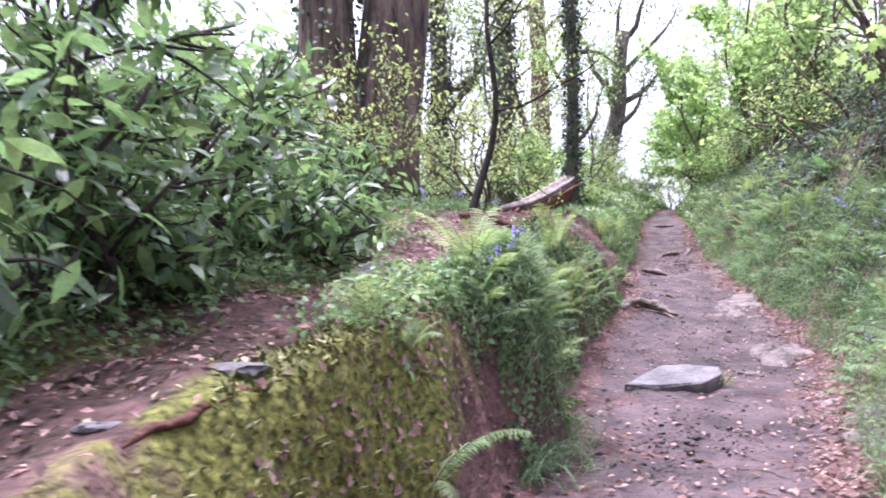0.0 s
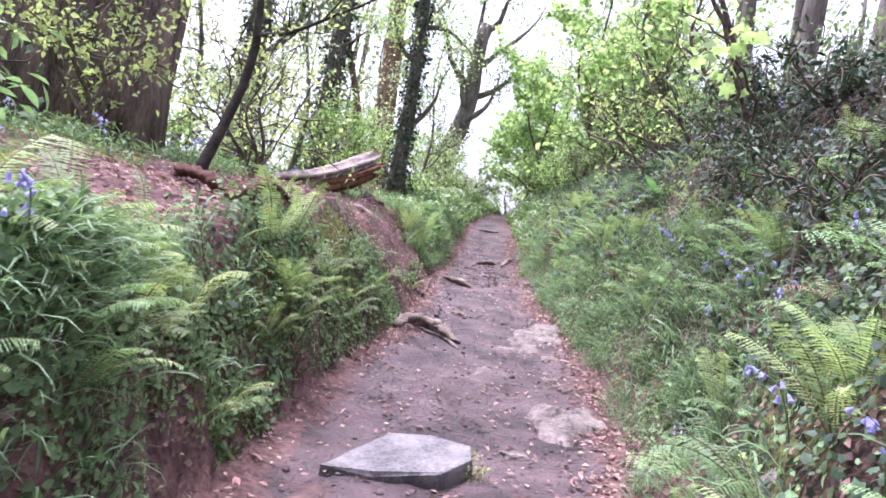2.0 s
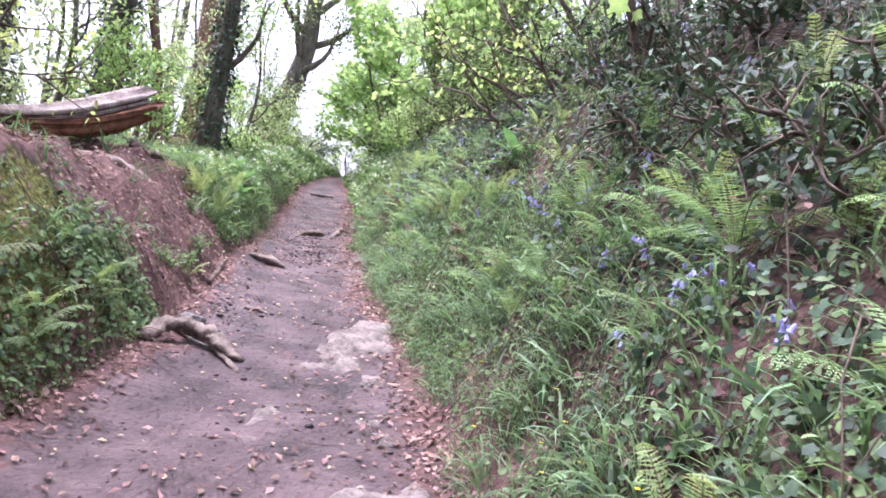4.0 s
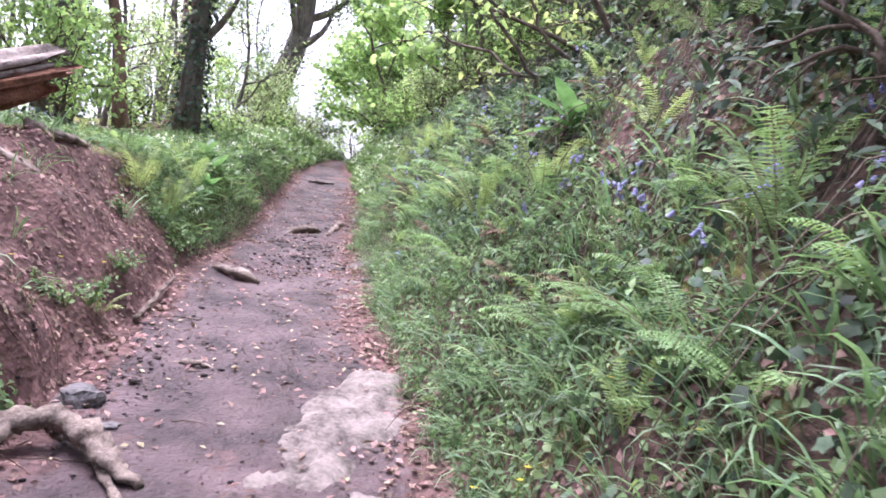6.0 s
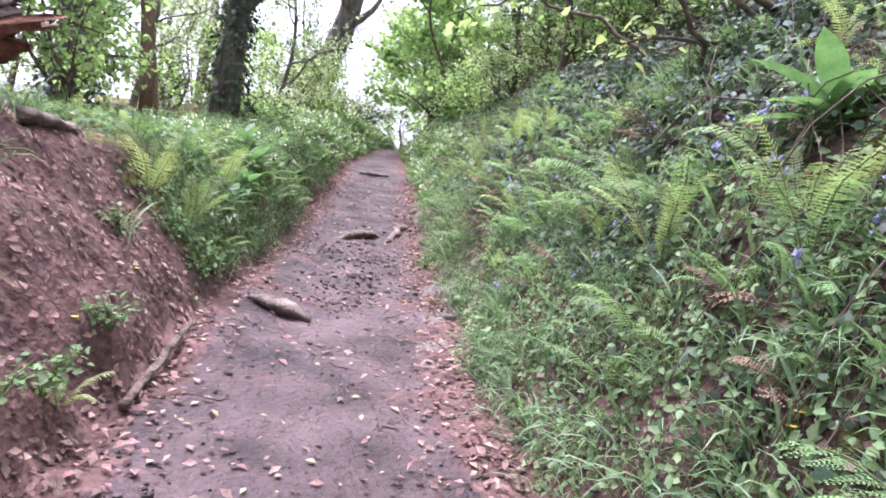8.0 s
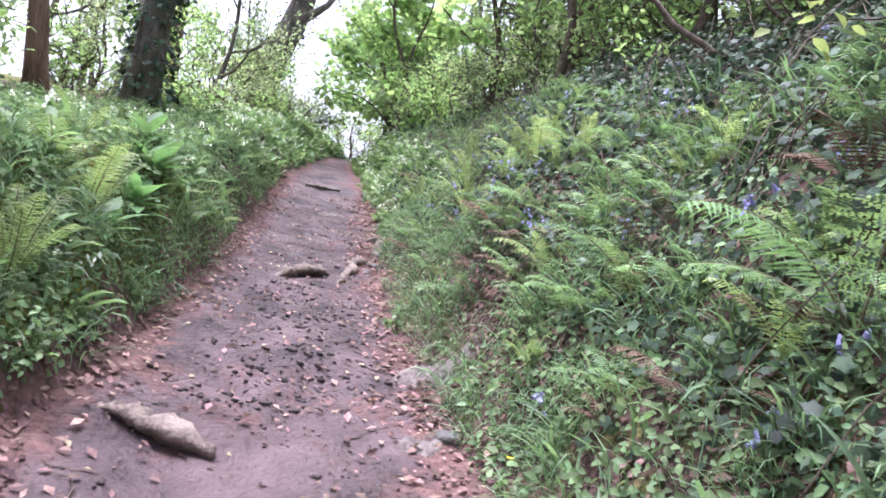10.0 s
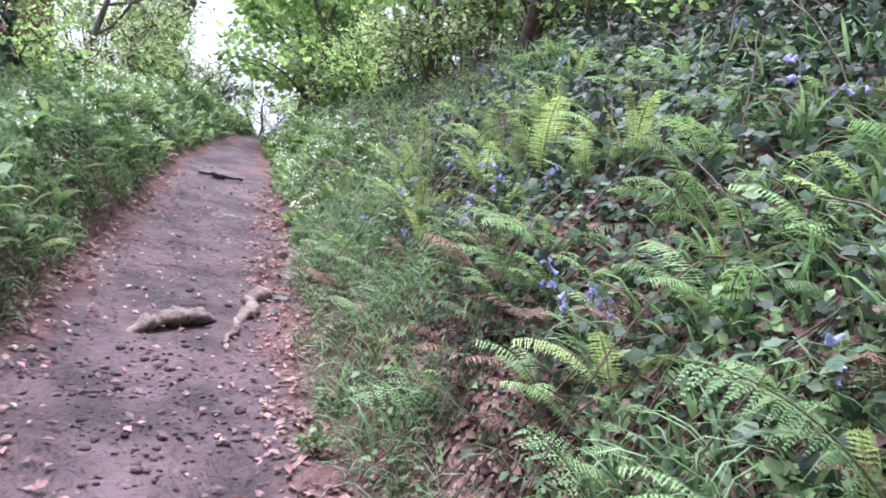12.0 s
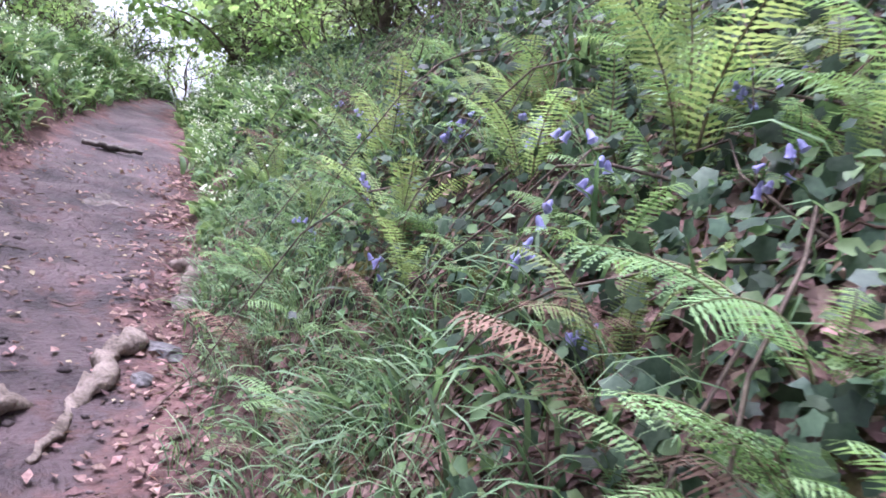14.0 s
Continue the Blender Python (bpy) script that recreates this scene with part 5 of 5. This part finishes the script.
cover_leaves("ivy_cover", np.concatenate([
    band(42000, False, .15, 3.2, 3, 20, lambda x, y, o: np.clip((o - .1) / .9, .06, 1) * (.3 + .7 * patchy(x, y, .9, 23))),
    band(9000, False, .45, 2.6, 12.5, 19), band(7000, False, .2, 3.2, 20, 29), band(5000, False, 3.2, 6, 5, 25), band(700, True, .02, .6, 6.5, 12, lambda x, y, o: patchy(x, y, .5, 33) * (1 - bare(x, y, o, -o)))]),
    IVY_LEAF, .03, .072, .26, .9, M_IVY, "dark glossy ivy covering the upper bank")
cover_leaves("herb_cover", np.concatenate([
    band(26000, False, .02, 1.5, 2.5, 21, lambda x, y, o: np.clip(1.3 - .5 * o, .2, 1) * np.where(y > 13.5, .95, 1) * (.2 + .8 * patchy(x, y, .6, 24))), band(9000, False, 0, 2.2, 21, 30), band(5000, False, -.05, 2.0, 27, 35), band(8000, True, -.1, 2.0, 25, 35),
    band(20000, True, .02, .7, 3.5, 16, lambda x, y, o: (.05 + .95 * patchy(x, y, .5, 28)) * (1 - bare(x, y, o, -o))),
    band(15000, True, -.02, .42, 4.3, 11.3, lambda x, y, o: .15 + .85 * patchy(x, y, .5, 35)), band(3500, True, -.3, .3, 4.6, 5.8), band(6000, False, 0, 1.0, 9.5, 15.5), band(8000, True, .0, .6, 15.2, 24), band(9000, True, 1.2, 3.2, .3, 7, lambda x, y, o: .3 + .7 * patchy(x, y, .6, 36)), band(26000, True, .9, 6, .5, 18, lambda x, y, o: (.3 + .7 * patchy(x, y, .9, 29)) * (1 - bare(x, y, o, -o)) ** 2), band(12000, True, .02, 2.2, 15.5, 30)]),
    HERB_LEAF, .025, .065, .2, .65, M_HERB, "small-leaved herbs and creepers on the banks")
cover_leaves("leaf_litter", np.concatenate([
    band(17000, False, -.5, .35, 2, 24, lambda x, y, o: np.clip(1.0 - np.abs(o + .08) / .42, .1, 1) * (.35 + .65 * patchy(x, y, .6, 41))),
    band(30000, False, .2, 2.2, 3, 22, lambda x, y, o: (.3 + .7 * patchy(x, y, .6, 42)) * np.where(y > 13.5, 1, .5) * np.clip(1.35 - .75 * o, .12, 1)),
    band(3200, False, .15, .95, 14.8, 17.2),
    band(9000, True, -.45, .15, 2, 24, lambda x, y, o: np.clip(1.0 - np.abs(o) / .4, .08, 1) * (.3 + .7 * patchy(x, y, .6, 43))),
    band(24000, True, .1, 3, .5, 16, lambda x, y, o: (.15 + .75 * bare(x, y, o, -o)) * np.interp(y, [4, 7], [.4, 1])),
    band(3400, True, -2.2, -.3, 2, 25, lambda x, y, o: .25 + .75 * patchy(x, y, .8, 44))]),
    DEAD_LEAF, .025, .075, .02, .3, M_LITTER, "reddish-brown dead leaves scattered over the ground")
cover_leaves("pale_litter", np.concatenate([band(420, True, -2.2, 0, 2, 25), band(500, True, 0, 2.5, 2, 15)]),
             DEAD_LEAF, .02, .06, .01, .2, M_STRAW, "pale dry leaves and chips on the path")
cover_leaves("path_grit", band(5000, True, -2.3, .05, 2, 22), TINY_LEAF, .01, .022, .0, .5, M_GRIT, "dark crumbs of earth and bark on the path")


def moss_cushions():
    xy = sample(30000, -1.4, 1.0, 1.4, 4.6, lambda x, y, l, r: np.clip(1.15 - np.hypot((x + .28) / .5, (y - 3.0) / 1.0), 0, 1) * (l > .02))
    xy2 = sample(16000, 0, 6, 5, 20, lambda x, y, l, r: np.where((l > 0) & (l < .7), patchy(x, y, .9, 31) * .7 * (1 - bare(x, y, l, r)), 0))
    xy = np.concatenate([xy, xy2, band(15000, True, -.02, .4, 4.2, 11.5, lambda x, y, o: .2 + .8 * patchy(x, y, .6, 37))])
    s = Shape()
    s.scatter(TINY_LEAF, on_ground(xy), turns(rng.uniform(0, 6.3, len(xy)), rng.uniform(.1, 1.3, len(xy))), rng.uniform(.02, .055, len(xy)))
    tagged(part("moss_cover", s, M_MOSS, None, smooth=False), "yellow-green moss cushions on the bank", "moss", kind="stuff")


moss_cushions()


def garlic():
    """Wild garlic: broad leaves and white heads along the way's far edges."""
    xy = np.concatenate([band(620, False, -.02, .85, 20.8, 28, lambda x, y, o: np.clip((y - 20.8) / 1.5, 0, 1) * patchy(x, y, .8, 26) ** 2 * 1.3),
                         band(330, True, .1, 1.2, 15.5, 29, lambda x, y, o: patchy(x, y, .8, 27)), band(220, True, -.05, 1.0, 26, 33), band(120, False, -.05, .8, 27, 33)])
    s = Shape()
    p = np.repeat(xy, 4, 0) + rng.normal(0, .05, (len(xy) * 4, 2))
    s.scatter(blade(80, .26, 5, 65), on_ground(p), turns(rng.uniform(0, 6.3, len(p)), rng.normal(0, .2, len(p))), rng.uniform(.2, .34, len(p)))
    tagged(part("garlic_leaves", s, M_HERB, None, smooth=False), "broad fresh green wild garlic leaves", "undergrowth", kind="stuff")
    f = Shape()
    pick = xy[rng.uniform(0, 1, len(xy)) < .6]
    q = np.repeat(on_ground(pick, .24), 9, 0) + rng.normal(0, .022, (len(pick) * 9, 3))
    f.scatter(SMALL_LEAF, q, turns(rng.uniform(0, 6.3, len(q)), rng.uniform(-.4, 1.4, len(q))), rng.uniform(.028, .045, len(q)))
    tagged(part("garlic_flowers", f, M_WHITE, None, smooth=False), "white starry wild garlic flower heads", "flowers", kind="stuff")


garlic()


def broad_plant(x, y, size, n, label, name="broad_leaved_plant", category="plant", mat=M_BROAD):
    top = thing(name, (x, y, float(height(x, y))), label, category)
    tpl = leaf(.34, .1, -.35, 5, .5)
    for k in range(n):
        s = Shape()
        a = k * 2.4
        s.scatter(tpl, [(0, 0, .02 + .25 * size * k / n)], turns([a], [1.1 - .9 * (1 - k / n)]), [size * rng.uniform(.7, 1.1)])
        part("leaf", s, mat, top, smooth=True)


broad_plant(4.0, 17.0, .34, 16, "broad-leaved bright green plant on the bank")
broad_plant(4.05, 17.9, .32, 12, "broad-leaved bright green plant on the bank")
broad_plant(3.85, 16.4, .30, 12, "broad-leaved bright green plant on the bank")
broad_plant(6.1, 11.9, .40, 14, "long-leaved drooping green plant on the bank")
broad_plant(7.2, 20.5, .16, 7, "small light green seedling at the path edge")


# ---- small things on the ground ----
def clods():
    """Crumbs and clods of mud where feet have churned the way."""
    ball = bmesh.new()
    bmesh.ops.create_icosphere(ball, subdivisions=1, radius=1)
    tv = np.array([tuple(v.co) for v in ball.verts]) * (1 + .3 * rng.uniform(-1, 1, (len(ball.verts), 1)))
    tf = np.array([[v.index for v in f.verts] for f in ball.faces])
    ball.free()
    s = Shape()
    spots = [np.random.default_rng(int(cx * 10)).normal((cx, cy), rad * .6, (170, 2)) for cx, cy, rad in CHURNED]
    xy = np.concatenate(spots + [band(900, True, -2.1, -.2, 3, 22)])
    size = np.minimum(rng.exponential(.0045, len(xy)), .02) + .003
    s.scatter((tv, tf), on_ground(xy, .002), clump_frames(len(xy), .6), np.column_stack([size * 1.4, size * 1.1, size * .8]))
    tagged(part("mud_clods", s, M_CLOD, None), "dark crumbs and clods of churned mud", "mud", kind="stuff")


clods()


def stems(name, xy, lo, hi, rad, mat, label, rise=.5, sag=.12):
    """Thin arching stems, tangled over the bank."""
    s = Shape()
    for x, y in xy:
        n = 7
        a, ln = rng.uniform(0, 6.28), rng.uniform(lo, hi)
        t = np.linspace(0, 1, n)
        px = x + math.cos(a) * ln * t + np.cumsum(rng.normal(0, .02, n))
        py = y + math.sin(a) * ln * t + np.cumsum(rng.normal(0, .02, n))
        pz = height(px, py) + np.sin(np.pi * t) * ln * rise * rng.uniform(.15, 1) + rng.uniform(0, sag)
        s.tube(np.column_stack([px, py, pz]), np.linspace(rad, rad * .4, n), 4, cap=False)
    tagged(part(name, s, mat, None), label, "stems", kind="stuff")


stems("bramble_stems", np.concatenate([band(330, False, .8, 2.8, 5, 12.5), band(300, False, .7, 2.6, 12.5, 22)]), .35, 1.1, .005, M_TWIG, "bare brown bramble and ivy stems tangled over the bank")
stems("dead_bracken", np.concatenate([band(160, False, .15, 1.0, 14, 18.5), band(90, False, .2, 1.2, 6, 13), band(60, True, .05, .5, 5, 12)]), .2, .6, .004, M_DFERN, "withered reddish bracken stalks", .35, .05)
stems("fallen_twigs", np.concatenate([band(130, True, -2.1, .1, 3, 23), band(90, True, .3, 2, 2, 14)]), .08, .3, .004, M_TWIG, "small fallen twigs on the earth", .03, .004)


def herb_tuft(x, y, size, n, label):
    """A low leafy herb with oval leaves on thin stems."""
    top = thing("herb", (x, y, float(height(x, y)) - .01), label, "herb", "herbs on the bank")
    for k in range(n):
        a, lean = rng.uniform(0, 6.28), rng.uniform(.1, .9)
        tip = np.array([math.cos(a) * lean, math.sin(a) * lean, rng.uniform(.5, 1)]) * size
        s = Shape()
        line = np.array([(0, 0, 0), tip * .55 + (0, 0, .1 * size), tip])
        s.tube(line, [.003, .0025, .0015], 4, cap=False)
        part("stem", s, M_STEM, top)
        s = Shape()
        m = 9
        u = rng.uniform(.35, 1, m)
        p = np.outer(u, tip) + rng.normal(0, .02, (m, 3))
        s.scatter(HERB_LEAF, p, turns(rng.uniform(0, 6.3, m), rng.normal(-.2, .4, m), rng.normal(0, .4, m)), rng.uniform(.03, .055, m))
        part("leaves", s, M_HERB, top, smooth=False)


for x, y, size, n in ((3.66, 15.11, .26, 10), (3.15, 13.24, .24, 10), (2.82, 12.43, .3, 12), (3.6, 14.98, .22, 8), (3.09, 14.22, .2, 7), (2.95, 12.7, .26, 10), (3.4, 15.0, .22, 8), (1.25, 7.8, .3, 12), (1.1, 7.4, .26, 10), (.75, 6.2, .26, 10), (6.0, 16.9, .2, 8), (6.2, 17.4, .18, 7), (5.25, 13.6, .24, 9)):
    herb_tuft(x, y, size, n, "low leafy green herb growing on the bank")


def celandine(x, y):
    top = thing("yellow_flower", (x, y, float(height(x, y))), "small yellow flower in the grass", "flower", "yellow flowers at the path edge")
    s = Shape()
    s.tube([(0, 0, 0), (.01, 0, .07), (.015, .005, .14)], [.002, .0018, .0015], 4)
    part("stem", s, M_STEM, top)
    s = Shape()
    a = np.arange(7) * 2 * np.pi / 7
    s.scatter(SMALL_LEAF, np.tile((.015, .005, .14), (7, 1)), turns(a, np.full(7, .35)), np.full(7, .022))
    part("petals", s, M_YELLOW, top, smooth=False)


for x, y in np.concatenate([band(26, False, .02, .5, 6, 14.5), band(8, True, .1, .6, 11, 14)]):
    celandine(float(x), float(y))
broad_plant(4.1, 17.45, .32, 14, "broad-leaved bright green plant on the bank")
broad_plant(4.15, 17.7, .34, 12, "broad-leaved bright green plant on the bank")
